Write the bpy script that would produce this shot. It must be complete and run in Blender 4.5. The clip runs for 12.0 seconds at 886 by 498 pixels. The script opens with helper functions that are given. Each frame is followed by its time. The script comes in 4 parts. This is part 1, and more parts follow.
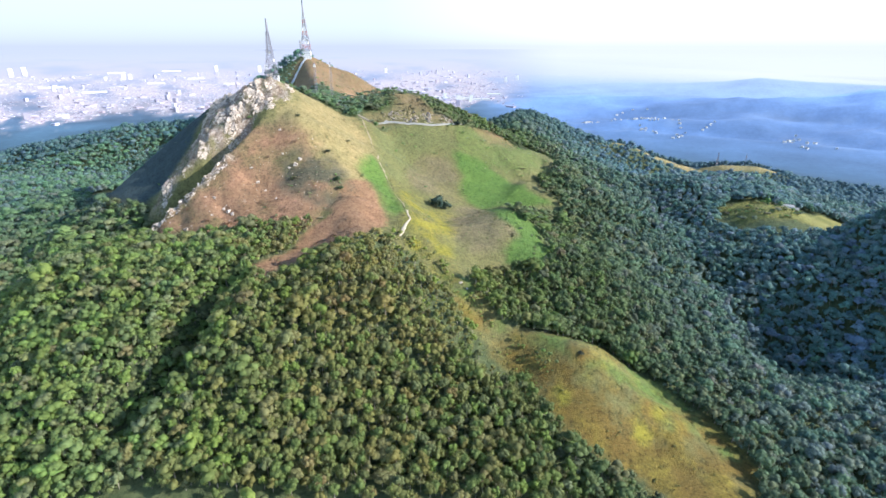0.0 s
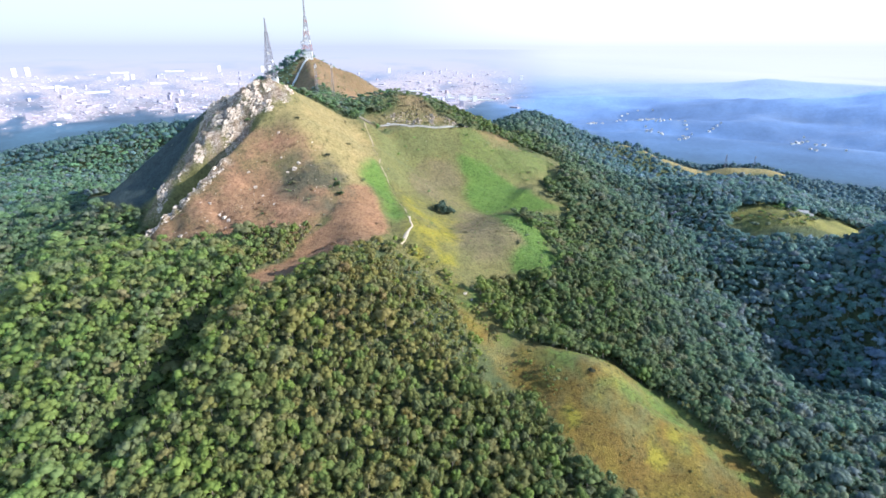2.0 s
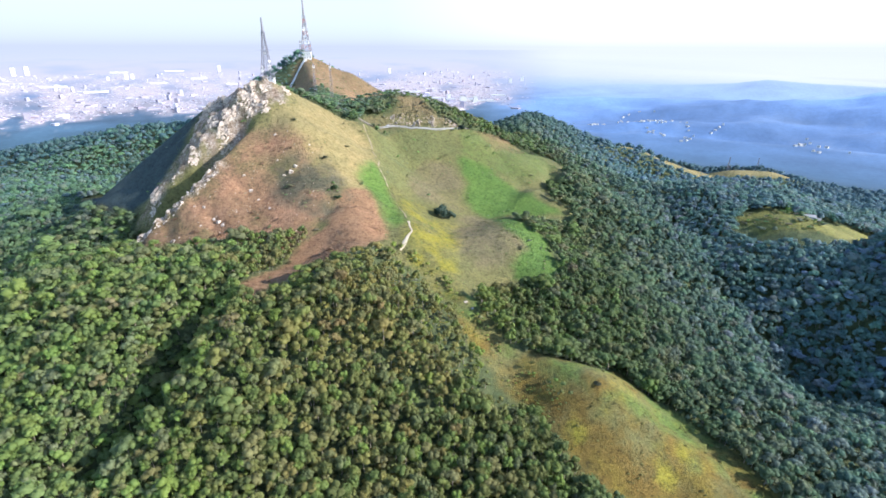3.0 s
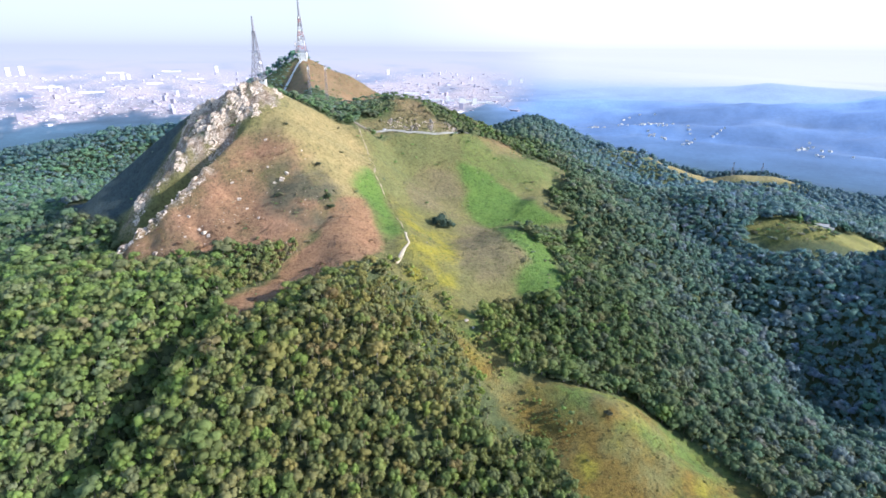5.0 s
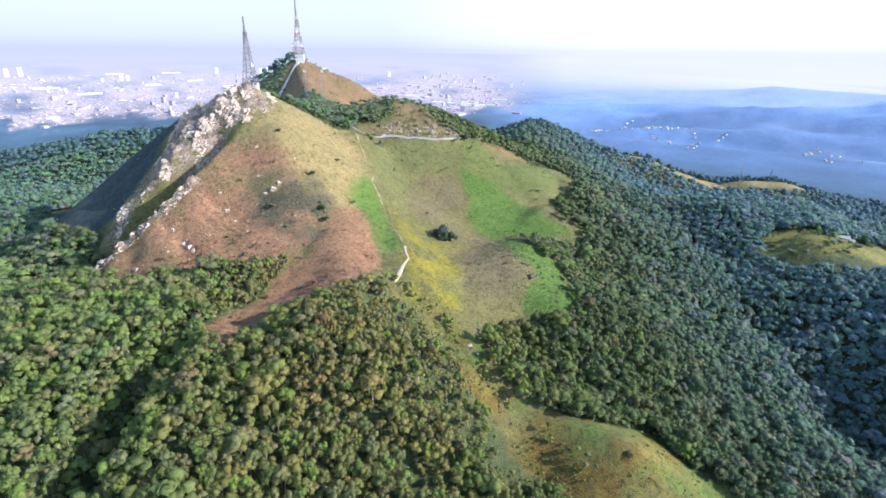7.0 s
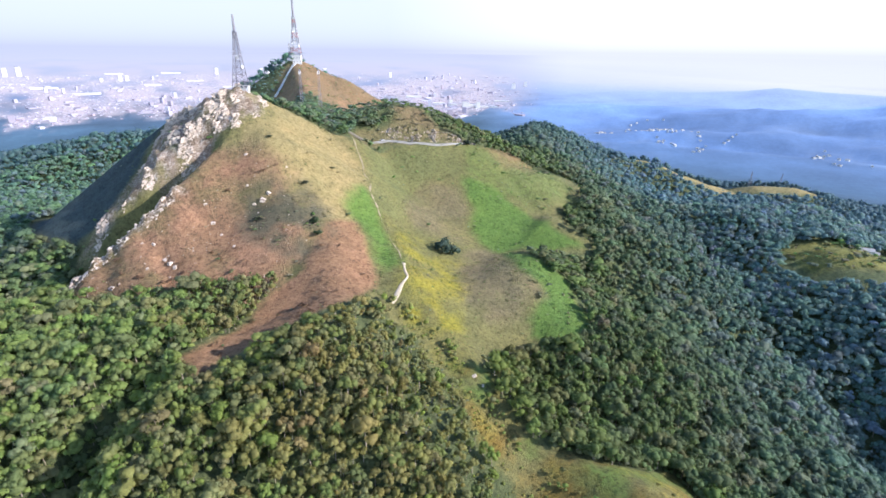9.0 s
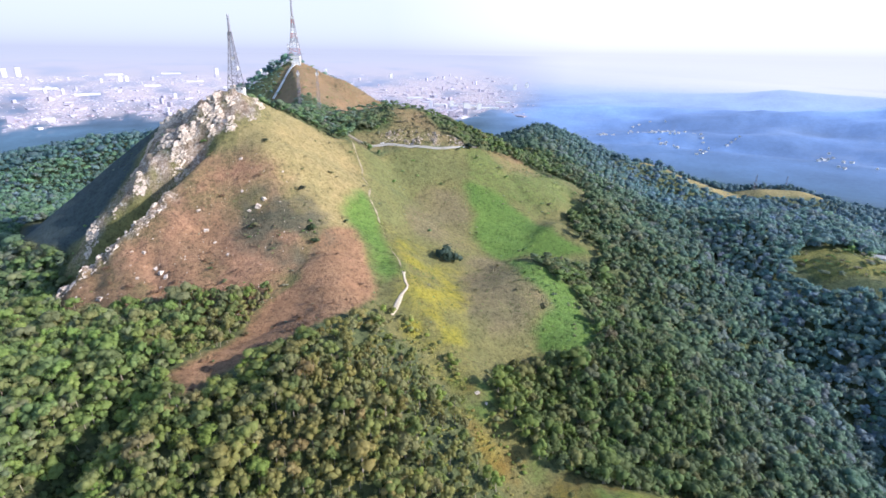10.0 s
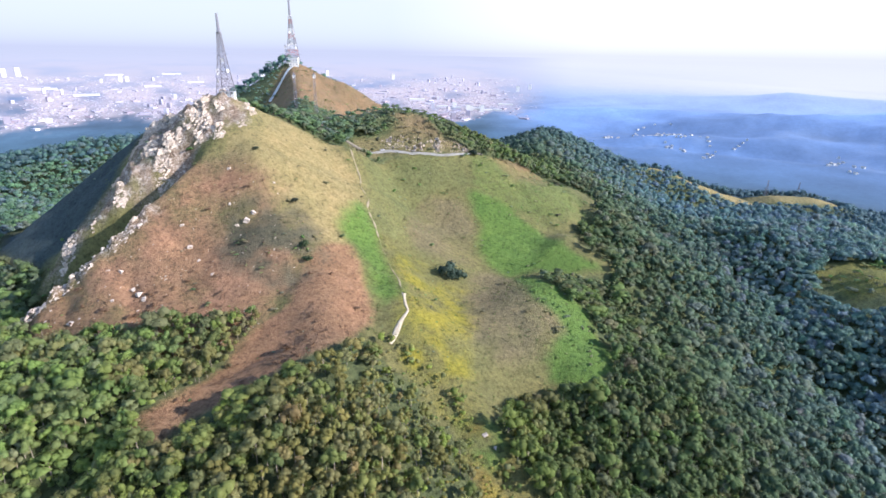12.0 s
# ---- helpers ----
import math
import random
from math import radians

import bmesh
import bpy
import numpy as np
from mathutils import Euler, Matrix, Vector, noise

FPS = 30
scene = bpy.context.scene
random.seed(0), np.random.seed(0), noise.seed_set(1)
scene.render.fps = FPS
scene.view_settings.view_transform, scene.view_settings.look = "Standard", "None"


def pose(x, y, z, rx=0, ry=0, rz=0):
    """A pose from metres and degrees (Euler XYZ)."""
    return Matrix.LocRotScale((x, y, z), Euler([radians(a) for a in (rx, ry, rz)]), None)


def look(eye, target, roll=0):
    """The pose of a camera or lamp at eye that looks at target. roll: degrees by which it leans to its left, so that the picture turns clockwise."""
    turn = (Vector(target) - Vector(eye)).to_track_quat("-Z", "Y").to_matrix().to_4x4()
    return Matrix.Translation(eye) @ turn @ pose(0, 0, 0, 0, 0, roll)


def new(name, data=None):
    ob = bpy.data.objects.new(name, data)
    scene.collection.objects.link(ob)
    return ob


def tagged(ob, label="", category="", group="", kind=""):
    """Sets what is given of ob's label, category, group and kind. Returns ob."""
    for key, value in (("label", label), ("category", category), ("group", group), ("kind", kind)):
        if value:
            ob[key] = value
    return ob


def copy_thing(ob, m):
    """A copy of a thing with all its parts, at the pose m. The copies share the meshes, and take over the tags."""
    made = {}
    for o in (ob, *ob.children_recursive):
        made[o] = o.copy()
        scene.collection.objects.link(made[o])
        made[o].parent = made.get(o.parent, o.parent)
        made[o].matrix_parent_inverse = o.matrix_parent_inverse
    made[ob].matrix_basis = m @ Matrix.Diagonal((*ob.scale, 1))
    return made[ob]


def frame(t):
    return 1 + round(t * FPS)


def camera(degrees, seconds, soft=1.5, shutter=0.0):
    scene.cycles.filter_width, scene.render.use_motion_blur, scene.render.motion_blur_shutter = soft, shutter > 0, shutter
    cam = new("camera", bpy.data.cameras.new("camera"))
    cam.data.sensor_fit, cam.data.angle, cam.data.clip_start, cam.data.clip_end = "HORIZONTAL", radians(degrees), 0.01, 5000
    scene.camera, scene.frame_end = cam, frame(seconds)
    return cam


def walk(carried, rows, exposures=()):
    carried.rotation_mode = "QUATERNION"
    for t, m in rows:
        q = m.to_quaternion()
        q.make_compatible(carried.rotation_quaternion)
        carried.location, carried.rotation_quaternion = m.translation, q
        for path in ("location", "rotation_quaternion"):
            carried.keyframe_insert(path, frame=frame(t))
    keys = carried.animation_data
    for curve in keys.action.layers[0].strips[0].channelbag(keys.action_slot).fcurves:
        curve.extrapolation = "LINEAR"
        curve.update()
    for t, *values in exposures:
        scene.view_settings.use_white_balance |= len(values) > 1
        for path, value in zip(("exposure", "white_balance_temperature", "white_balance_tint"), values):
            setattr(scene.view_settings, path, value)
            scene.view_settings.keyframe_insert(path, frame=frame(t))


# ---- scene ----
cam = camera(81.4, 12.0, soft=1.65)
METRES, EYE, TILT, LEAN, TURN = 150.0, 150.0, -21.5, 0.0, 0.0
ROWS = [
    (0.0, 0.0, 0.0, 0.0, 0.0, 0.0, -0.0),
    (0.5, -0.0, 0.0304, 0.0135, 0.15, -0.04, -0.07),
    (1.0, -0.0011, 0.052, 0.022, 0.22, -0.02, -0.09),
    (1.5, -0.0016, 0.0759, 0.0321, 0.29, 0.0, -0.12),
    (2.0, -0.0024, 0.1023, 0.0427, 0.33, 0.01, -0.17),
    (2.5, -0.0028, 0.138, 0.0573, 0.37, 0.02, -0.25),
    (4.5, -0.0069, 0.2863, 0.1148, 0.15, 0.15, -0.48),
    (5.0, -0.0076, 0.3212, 0.1287, 0.15, 0.19, -0.5),
    (5.5, -0.0091, 0.3569, 0.1429, 0.13, 0.23, -0.54),
    (6.0, -0.0102, 0.4005, 0.1602, 0.14, 0.27, -0.6),
    (6.5, -0.0129, 0.4525, 0.1801, 0.15, 0.35, -0.65),
    (7.0, -0.0137, 0.4902, 0.1957, 0.22, 0.38, -0.68),
    (9.0, -0.0199, 0.6661, 0.2683, 0.32, 0.44, -0.87),
    (9.5, -0.0217, 0.7054, 0.2847, 0.36, 0.48, -0.92),
    (10.0, -0.0247, 0.748, 0.3026, 0.38, 0.52, -0.98),
    (10.5, -0.0281, 0.8065, 0.3277, 0.45, 0.54, -1.05),
    (11.0, -0.0305, 0.8467, 0.3453, 0.49, 0.57, -1.12),
    (11.5, -0.0337, 0.8874, 0.362, 0.52, 0.6, -1.19),
    (12.0, -0.0365, 0.9252, 0.3771, 0.54, 0.62, -1.21),
]
walk(cam, [(t, pose(0, 0, EYE, TILT, LEAN, TURN) @ pose(METRES * x, METRES * y, METRES * z, 90 + pitch, roll, yaw)) for t, x, y, z, yaw, pitch, roll in ROWS],
     [(0.0, 1.66, 5800, 10), (6.0, 1.61, 5800, 14), (12.0, 1.53, 5850, 17)])

# ---------------------------------------------------------------- light
SUN_AZ, SUN_EL = 100.0, 27.5          # degrees clockwise from the flight line, and above the horizon
world = bpy.data.worlds.new("sky")
scene.world = world
world.use_nodes = True
wn = world.node_tree.nodes
sky = wn.new("ShaderNodeTexSky")
sky.sky_type, sky.sun_disc = "NISHITA", False
sky.sun_elevation, sky.sun_rotation = radians(SUN_EL), radians(SUN_AZ)
sky.altitude, sky.air_density, sky.dust_density, sky.ozone_density = 900, 1.0, 0.6, 1.2
wn["Background"].inputs[1].default_value = 0.15
world.node_tree.links.new(sky.outputs[0], wn["Background"].inputs[0])
sun = new("sun", bpy.data.lights.new("sun", "SUN"))
sun.data.energy, sun.data.angle, sun.data.color = 3.35, radians(0.5), (1.0, 0.95, 0.87)
a, e = radians(SUN_AZ), radians(SUN_EL)
to_sun = Vector((math.sin(a) * math.cos(e), math.cos(a) * math.cos(e), math.sin(e)))
sun.matrix_world = look(to_sun * 3000, (0, 0, 0))

# ---------------------------------------------------------------- noise and small tools
rng = np.random.default_rng(7)


def lattice(ix, iy, seed):
    h = (ix * 374761393 + iy * 668265263 + seed * 1442695041) & 0xFFFFFFFF
    h = ((h ^ (h >> 13)) * 1274126177) & 0xFFFFFFFF
    return ((h ^ (h >> 16)) & 0xFFFF) / 65535.0


def value_noise(x, y, seed=0):
    """Smooth noise, -1 to 1, of one cell a unit."""
    x, y = np.asarray(x, float), np.asarray(y, float)
    ix, iy = np.floor(x).astype(np.int64), np.floor(y).astype(np.int64)
    fx, fy = x - ix, y - iy
    fx, fy = fx * fx * (3 - 2 * fx), fy * fy * (3 - 2 * fy)
    top = lattice(ix, iy, seed) * (1 - fx) + lattice(ix + 1, iy, seed) * fx
    low = lattice(ix, iy + 1, seed) * (1 - fx) + lattice(ix + 1, iy + 1, seed) * fx
    return 2 * (top * (1 - fy) + low * fy) - 1


def fbm(x, y, size, seed=0, octaves=4):
    total, amp = 0.0, 1.0
    for k in range(octaves):
        total = total + amp * value_noise(np.asarray(x) / size + 17.3 * k, np.asarray(y) / size - 9.1 * k, seed + k)
        size, amp = size / 2.03, amp * 0.5
    return total / 1.6


def inside(x, y, outline):
    """Signed distance to a closed outline in plan, positive within."""
    x, y = np.asarray(x, float), np.asarray(y, float)
    far, odd = np.full(x.shape, 1e9), np.zeros(x.shape, bool)
    for (x0, y0), (x1, y1) in zip(outline, outline[1:] + outline[:1]):
        dx, dy = x1 - x0, y1 - y0
        t = np.clip(((x - x0) * dx + (y - y0) * dy) / (dx * dx + dy * dy), 0, 1)
        far = np.minimum(far, np.hypot(x - x0 - t * dx, y - y0 - t * dy))
        if dy:
            odd ^= ((y0 > y) != (y1 > y)) & (x < dx * (y - y0) / dy + x0)
    return np.where(odd, far, -far)


def soft_in(x, y, outline, edge=5.0, wander=6.0, seed=3):
    d = inside(x, y, outline) + wander * fbm(x, y, 22, seed) + 0.4 * wander * fbm(x, y, 6, seed + 9)
    return np.clip(d / edge + 0.5, 0, 1)


# ---------------------------------------------------------------- relief of the land
# slope to the left of the line, to its right, roundness of the crest; nodes x, y, z along the crest
RIDGES = {
    "spine": (1.5, 0.58, 10, [(-172, 545, 110), (-158, 600, 100), (-150, 670, 94), (-185, 780, 108), (-224, 892, 136), (-212, 960, 112), (-190, 1100, 50)]),
    "peak_shoulder": (0.7, 0.7, 16, [(-224, 892, 135), (-165, 888, 114), (-116, 880, 88)]),
    "small_hill": (0.5, 0.62, 18, [(-110, 668, 90), (-66, 692, 98), (-40, 700, 93), (2, 712, 60)]),
    "front_spur": (0.55, 0.66, 14, [(-138, 497, 88), (-117, 460, 60), (-85, 420, 38), (-65, 380, 24), (-60, 330, 21), (-55, 290, -2), (-45, 250, -22), (-30, 190, -60)]),
    "summit_link": (0.6, 1.5, 12, [(-168, 540, 115), (-138, 497, 89)]),
    "rock_rib": (1.5, 1.9, 4, [(-171, 538, 121), (-183, 511, 101), (-203, 491, 76), (-222, 483, 64), (-236, 473, 50), (-251, 471, 40), (-259, 455, 19), (-268, 447, 4)]),
    "rock_crest": (0.85, 1.5, 5, [(-171, 538, 121), (-186, 535, 116), (-212, 552, 102), (-231, 559, 93), (-248, 590, 66)]),
    "rock_edge": (0.8, 1.6, 4, [(-231, 559, 93), (-222, 530, 91), (-217, 507, 84), (-221, 485, 64)]),
    "brown_edge": (0.6, 2.1, 4, [(-166, 502, 88), (-180, 472, 72), (-192, 450, 60), (-209, 428, 44), (-226, 414, 29), (-245, 402, 12)]),
    "trail_spine": (0.72, 0.55, 10, [(-95, 585, 78), (-78, 550, 61), (-46, 478, 30), (-30, 405, 21), (0, 360, -3), (14, 338, -8), (48, 302, -25), (82, 277, -23), (125, 240, -48), (160, 180, -90)]),
    "knoll": (0.33, 0.50, 24, [(-20, 425, 7), (34, 445, 4.5), (70, 410, -9), (95, 385, -22)]),
    "shoulder": (0.54, 0.56, 18, [(-40, 620, 57), (10, 655, 54), (60, 645, 34), (112, 680, 23), (150, 600, -1)]),
    "forest_spur": (0.60, 0.59, 18, [(95, 560, 6), (150, 510, -22), (205, 445, -52), (235, 385, -78)]),
    "wood_ridge": (0.40, 0.46, 25, [(20, 720, 40), (110, 860, 12), (178, 1130, 12), (290, 1072, -29), (360, 1080, -39), (430, 1080, -63), (500, 1080, -85), (550, 1080, -99), (601, 1085, -88), (668, 1085, -90), (715, 1085, -108), (780, 1100, -138)]),
    "wood_spur": (0.52, 0.50, 25, [(150, 780, 5), (221, 705, -16), (214, 590, -30), (250, 560, -42)]),
    "right_hill": (0.45, 0.37, 25, [(270, 690, -24), (330, 655, -13), (390, 668, -14), (480, 665, -38), (600, 640, -82)]),
    "right_spur": (0.50, 0.42, 26, [(375, 650, -17), (372, 560, -19), (369, 486, -31), (330, 430, -58)]),
    # crest out of view, added to cast shade into the eastern valley
    "unseen_east_spur": (0.78, 0.78, 14, [(455, 468, 6), (480, 410, 31), (510, 340, 38), (540, 260, 24)]),
    "left_ridge": (0.43, 0.31, 30, [(-330, 940, 24), (-420, 940, 20), (-557, 945, 8), (-760, 960, -30)]),
    "left_forest": (0.11, 0.67, 40, [(-300, 420, -14), (-240, 357, 6), (-190, 310, 6), (-175, 270, -17), (-165, 225, -35)]),
}
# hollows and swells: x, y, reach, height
SWELLS = [(-114, 262, 16, 6.0), (240, 390, 75, -12.9), (-40, 510, 50, -8.9), (-120, 310, 35, 7.2), (-260, 430, 35, -10.4), (80, 510, 35, 9.4), (280, 350, 35, -14.0),
          (-40, 330, 35, -7.8), (-180, 270, 35, -6.7), (-120, 410, 35, -8.6), (-20, 590, 35, -10.0), (160, 450, 35, -6.8), (340, 430, 35, 5.2),
          (-100, 250, 35, 9.3), (-160, 350, 35, 8.2), (-40, 230, 35, -5.7), (-385, 575, 80, 26.0), (-105, 335, 24, 4.0), (220, 490, 50, -6.3), (260, 350, 35, -8.0), (0, 450, 35, -4.4),
          (-535, 728, 90, 13.0), (-338, 462, 26, 6.0), (214, 549, 38, 7.0), (258, 408, 32, 8.0)]


# trenches: depth, half width, line
GULLIES = [(9.0, 20, [(262, 570), (260, 470), (272, 400), (262, 320)]), (26.0, 12, [(-165, 215), (-155, 240), (-150, 262), (-149, 285), (-140, 303)]), (26.0, 10, [(-188, 494), (-206, 471), (-230, 454), (-256, 436)]), (3.0, 7, [(-176, 520), (-190, 502)])]


def crest(x, y, left, right, rd, nodes):
    best = np.full(x.shape, -1e9)
    for (x0, y0, z0), (x1, y1, z1) in zip(nodes[:-1], nodes[1:]):
        dx, dy = x1 - x0, y1 - y0
        t = np.clip(((x - x0) * dx + (y - y0) * dy) / (dx * dx + dy * dy), 0, 1)
        ex, ey = x - x0 - t * dx, y - y0 - t * dy
        d = np.hypot(ex, ey)
        k = np.clip((dx * ey - dy * ex) / (d * math.hypot(dx, dy) + 1e-6) * 0.5 + 0.5, 0, 1)
        best = np.maximum(best, z0 + t * (z1 - z0) - (right + (left - right) * k) * (np.sqrt(d * d + rd * rd) - rd))
    return best


def bare_height(x, y):
    x, y = np.asarray(x, float), np.asarray(y, float)
    k = 1 / (1 + np.exp(-np.clip((x - 20) / 70, -40, 40)))
    floor = -38 * (1 - k) - 118 * k - np.clip((260 - y) / 200, 0, 1) * 25 * (1 - k)
    far = 1 / (1 + np.exp(-np.clip((np.hypot(x, y) - 1500) / 220, -40, 40)))
    hs = [floor * (1 - far) - 168 * far] + [crest(x, y, *r) for r in RIDGES.values()]
    top = np.max(hs, axis=0)
    z = top + 3.5 * np.log(sum(np.exp(np.clip((h - top) / 3.5, -40, 0)) for h in hs))
    for sx, sy, r, dz in SWELLS:
        z = z + dz * np.exp(-((x - sx) ** 2 + (y - sy) ** 2) / (2 * r * r))
    for depth, wide, line in GULLIES:
        for (x0, y0), (x1, y1) in zip(line[:-1], line[1:]):
            t = np.clip(((x - x0) * (x1 - x0) + (y - y0) * (y1 - y0)) / ((x1 - x0) ** 2 + (y1 - y0) ** 2), 0, 1)
            d = np.hypot(x - x0 - t * (x1 - x0), y - y0 - t * (y1 - y0))
            z = z - 0.6 * depth * np.exp(-(d / wide) ** 2)
    return z


# cover of the land, outlines in plan
OPEN_HILL = [(-170, 552), (-154, 584), (-128, 592), (-94, 586), (-65, 616), (-25, 638), (10, 653), (43, 668), (102, 715), (146, 705), (150, 668), (138, 627),
             (108, 592), (112, 553), (127, 531), (118, 518), (88, 515), (62, 512), (58, 500), (60, 472), (46, 458), (58, 434), (73, 412), (77, 391), (70, 383), (44, 375), (31, 370), (22, 350), (10, 318),
             (-12, 341), (-19, 361), (-32, 363), (-52, 376), (-80, 384), (-101, 391), (-117, 394), (-137, 391), (-154, 388), (-168, 383), (-200, 378), (-222, 384), (-250, 402), (-264, 445),
             (-282, 466), (-335, 497), (-385, 555), (-428, 620), (-380, 640), (-300, 608), (-225, 575), (-185, 570)]
OPEN_SPUR = [(-2, 345), (22, 350), (26, 324), (44, 302), (69, 294), (103, 304), (136, 286), (158, 251), (167, 227), (166, 205), (150, 170), (120, 170), (108, 193),
             (87, 209), (73, 224), (58, 247), (42, 271), (24, 287), (8, 308)]
FERN_STRIP = [(-130, 318), (-125, 323), (-116, 343), (-110, 359), (-107, 379), (-100, 391), (-92, 400), (-89, 418), (-86, 444), (-66, 462), (-57, 440), (-48, 402), (-50, 374), (-61, 361), (-71, 352), (-88, 338), (-100, 328), (-111, 318), (-115, 308)]
FERN_FACE = [(-240, 396), (-226, 412), (-209, 428), (-190, 452), (-176, 478), (-150, 488), (-125, 478), (-108, 462), (-95, 444), (-94, 413), (-106, 385), (-132, 368), (-158, 352), (-205, 370)]
ROCK_UPPER = [(-165, 550), (-150, 538), (-150, 520), (-163, 506), (-176, 499), (-190, 487), (-205, 481), (-226, 475), (-244, 465), (-256, 452), (-266, 450), (-262, 468), (-252, 490), (-236, 512), (-240, 556), (-230, 570), (-208, 562), (-182, 552)]
ROCK_LOWER = [(-190, 455), (-184, 452), (-198, 432), (-213, 416), (-226, 404), (-242, 394), (-254, 400), (-238, 412), (-220, 426), (-206, 440)]
TAN_GRASS = [(-166, 545), (-154, 584), (-94, 584), (-74, 542), (-63, 500), (-76, 469), (-71, 442), (-86, 446), (-110, 462), (-142, 475), (-165, 490), (-152, 526)]
GREEN_STRIP = [(-80, 491), (-71, 515), (-62, 506), (-55, 490), (-48, 470), (-40, 450), (-31, 422), (-41, 411), (-52, 426), (-57, 447), (-67, 463), (-78, 474)]
GREEN_BOWL = [(9, 609), (35, 606), (61, 585), (89, 547), (116, 525), (90, 518), (62, 520), (42, 506), (25, 520), (17, 530), (16, 552), (22, 564), (14, 590)]
GREEN_SHOULDER = [(13, 649), (102, 722), (134, 653), (128, 625), (77, 584), (32, 593), (13, 613)]
GREEN_KNOLL = [(50, 505), (68, 482), (86, 462), (94, 430), (94, 398), (72, 380), (50, 388), (56, 412), (67, 428), (62, 443), (52, 455), (44, 500)]
GREY_BOWL = [(-23, 593), (4, 592), (13, 578), (19, 556), (12, 540), (15, 516), (8, 506), (-10, 504), (-27, 500), (-38, 516), (-40, 560)]
GREY_KNOLL = [(11, 488), (24, 508), (42, 498), (51, 455), (64, 440), (66, 428), (51, 413), (37, 397), (21, 388), (9, 402), (5, 430)]
YELLOW_BANK = [(-49, 486), (-33, 490), (-20, 480), (-16, 460), (2, 474), (8, 442), (6, 405), (8, 380), (14, 352), (2, 345), (-14, 366), (-24, 372), (-28, 392), (-29, 414), (-36, 446)]
DARK_SCRUB = [(-143, 454), (-119, 466), (-104, 477), (-92, 459), (-84, 441), (-90, 420), (-94, 404), (-116, 417), (-132, 428)]
SHOULDER_BRACKEN = [(38, 668), (70, 712), (105, 715), (82, 652), (56, 634)]
OLIVE_BOWL = [(-77, 588), (-40, 632), (11, 647), (13, 607), (-23, 593), (-39, 564), (-37, 514), (-45, 489), (-56, 497), (-64, 512)]
SCRUB_EDGE = [(-33, 376), (-11, 364), (10, 338), (25, 308), (46, 285), (68, 256), (45, 250), (19, 258), (-4, 285), (-26, 318), (-40, 345)]
KNOLL_RIM = [(48, 505), (68, 482), (86, 462), (94, 430), (94, 398), (72, 380), (40, 380), (40, 480)]
HILL_MEADOW = [(322, 576), (350, 588), (396, 578), (460, 592), (540, 575), (600, 545), (560, 505), (500, 520), (440, 528), (380, 522), (335, 540)]
FAR_MEADOW = [(335, 1104), (360, 1112), (430, 1112), (500, 1112), (552, 1106), (556, 1066), (530, 1050), (500, 1040), (465, 1046), (430, 1062), (395, 1073), (350, 1077)]
FAR_MEADOW_EAST = [(552, 1106), (600, 1116), (670, 1116), (725, 1112), (733, 1074), (700, 1062), (650, 1060), (600, 1063), (560, 1068)]
PEAK_BRACKEN = [(-229, 884), (-226, 965), (-120, 965), (-68, 900), (-72, 840), (-100, 770), (-140, 735), (-215, 735), (-238, 800), (-236, 845)]
# where the rock ridge's shade falls; kept treeless and coloured dark for it
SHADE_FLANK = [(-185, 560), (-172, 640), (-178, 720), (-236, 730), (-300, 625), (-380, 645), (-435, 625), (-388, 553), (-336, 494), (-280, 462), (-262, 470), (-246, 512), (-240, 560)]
QUARRY = [(-100, 600), (-97, 626), (-84, 640), (-64, 650), (-60, 666), (-50, 678), (-36, 688), (-24, 680), (-14, 664), (2, 660), (14, 660), (-25, 640), (-52, 627), (-75, 615), (-90, 600)]


# small patches of bright yellow grass: x, y, reach
PATCHES = [(68, 245, 5), (123, 240, 5), (111, 228, 6), (-4, 446, 6), (-21, 376, 6), (0, 438, 5)]


def glow_patch(x, y):
    m = 0.0
    for px, py, r in PATCHES:
        m = np.maximum(m, np.clip(1.3 - np.hypot(x - px, (y - py) * 0.7) / r + 0.7 * fbm(x, y, 5, 71), 0, 1))
    return m


def rocky(x, y):
    return np.maximum(soft_in(x, y, ROCK_UPPER, 6, 5), soft_in(x, y, ROCK_LOWER, 5, 4))


def opened(x, y):
    m = np.maximum(soft_in(x, y, OPEN_HILL, 4, 6), soft_in(x, y, OPEN_SPUR, 4, 5))
    m = np.maximum(m, soft_in(x, y, FERN_STRIP, 4, 2.5))
    m = np.maximum(m, soft_in(x, y, KNOLL_RIM, 4, 4))
    for far_field in (HILL_MEADOW, FAR_MEADOW, FAR_MEADOW_EAST):
        m = np.maximum(m, soft_in(x, y, far_field, 5, 7))
    m = np.maximum(m, soft_in(x, y, PEAK_BRACKEN, 6, 10))
    m = np.maximum(m, soft_in(x, y, SHADE_FLANK, 6, 6))
    return np.maximum(m, soft_in(x, y, QUARRY, 6, 6))


def height(x, y):
    x, y = np.asarray(x, float), np.asarray(y, float)
    r = rocky(x, y)
    wild = np.clip((x - 70) / 60, 0, 1) * np.clip((900 - y) / 200, 0, 1)
    z = bare_height(x, y) + (1.6 + 3.4 * wild) * fbm(x, y, 45, 21) + 0.35 * fbm(x, y, 9, 31)
    crag = np.abs(fbm(x * 0.8 + y * 0.6, (y * 0.8 - x * 0.6) * 0.45, 9, 41, 3))
    face = soft_in(x, y, FERN_FACE, 14, 8)
    z = z + face * (1.1 * fbm(x * 0.8 + y * 0.6, (y * 0.8 - x * 0.6) * 0.5, 13, 43) - 0.9 * np.abs(fbm(x, y, 22, 44)))
    return z + r * (7.5 * crag - 2.2)


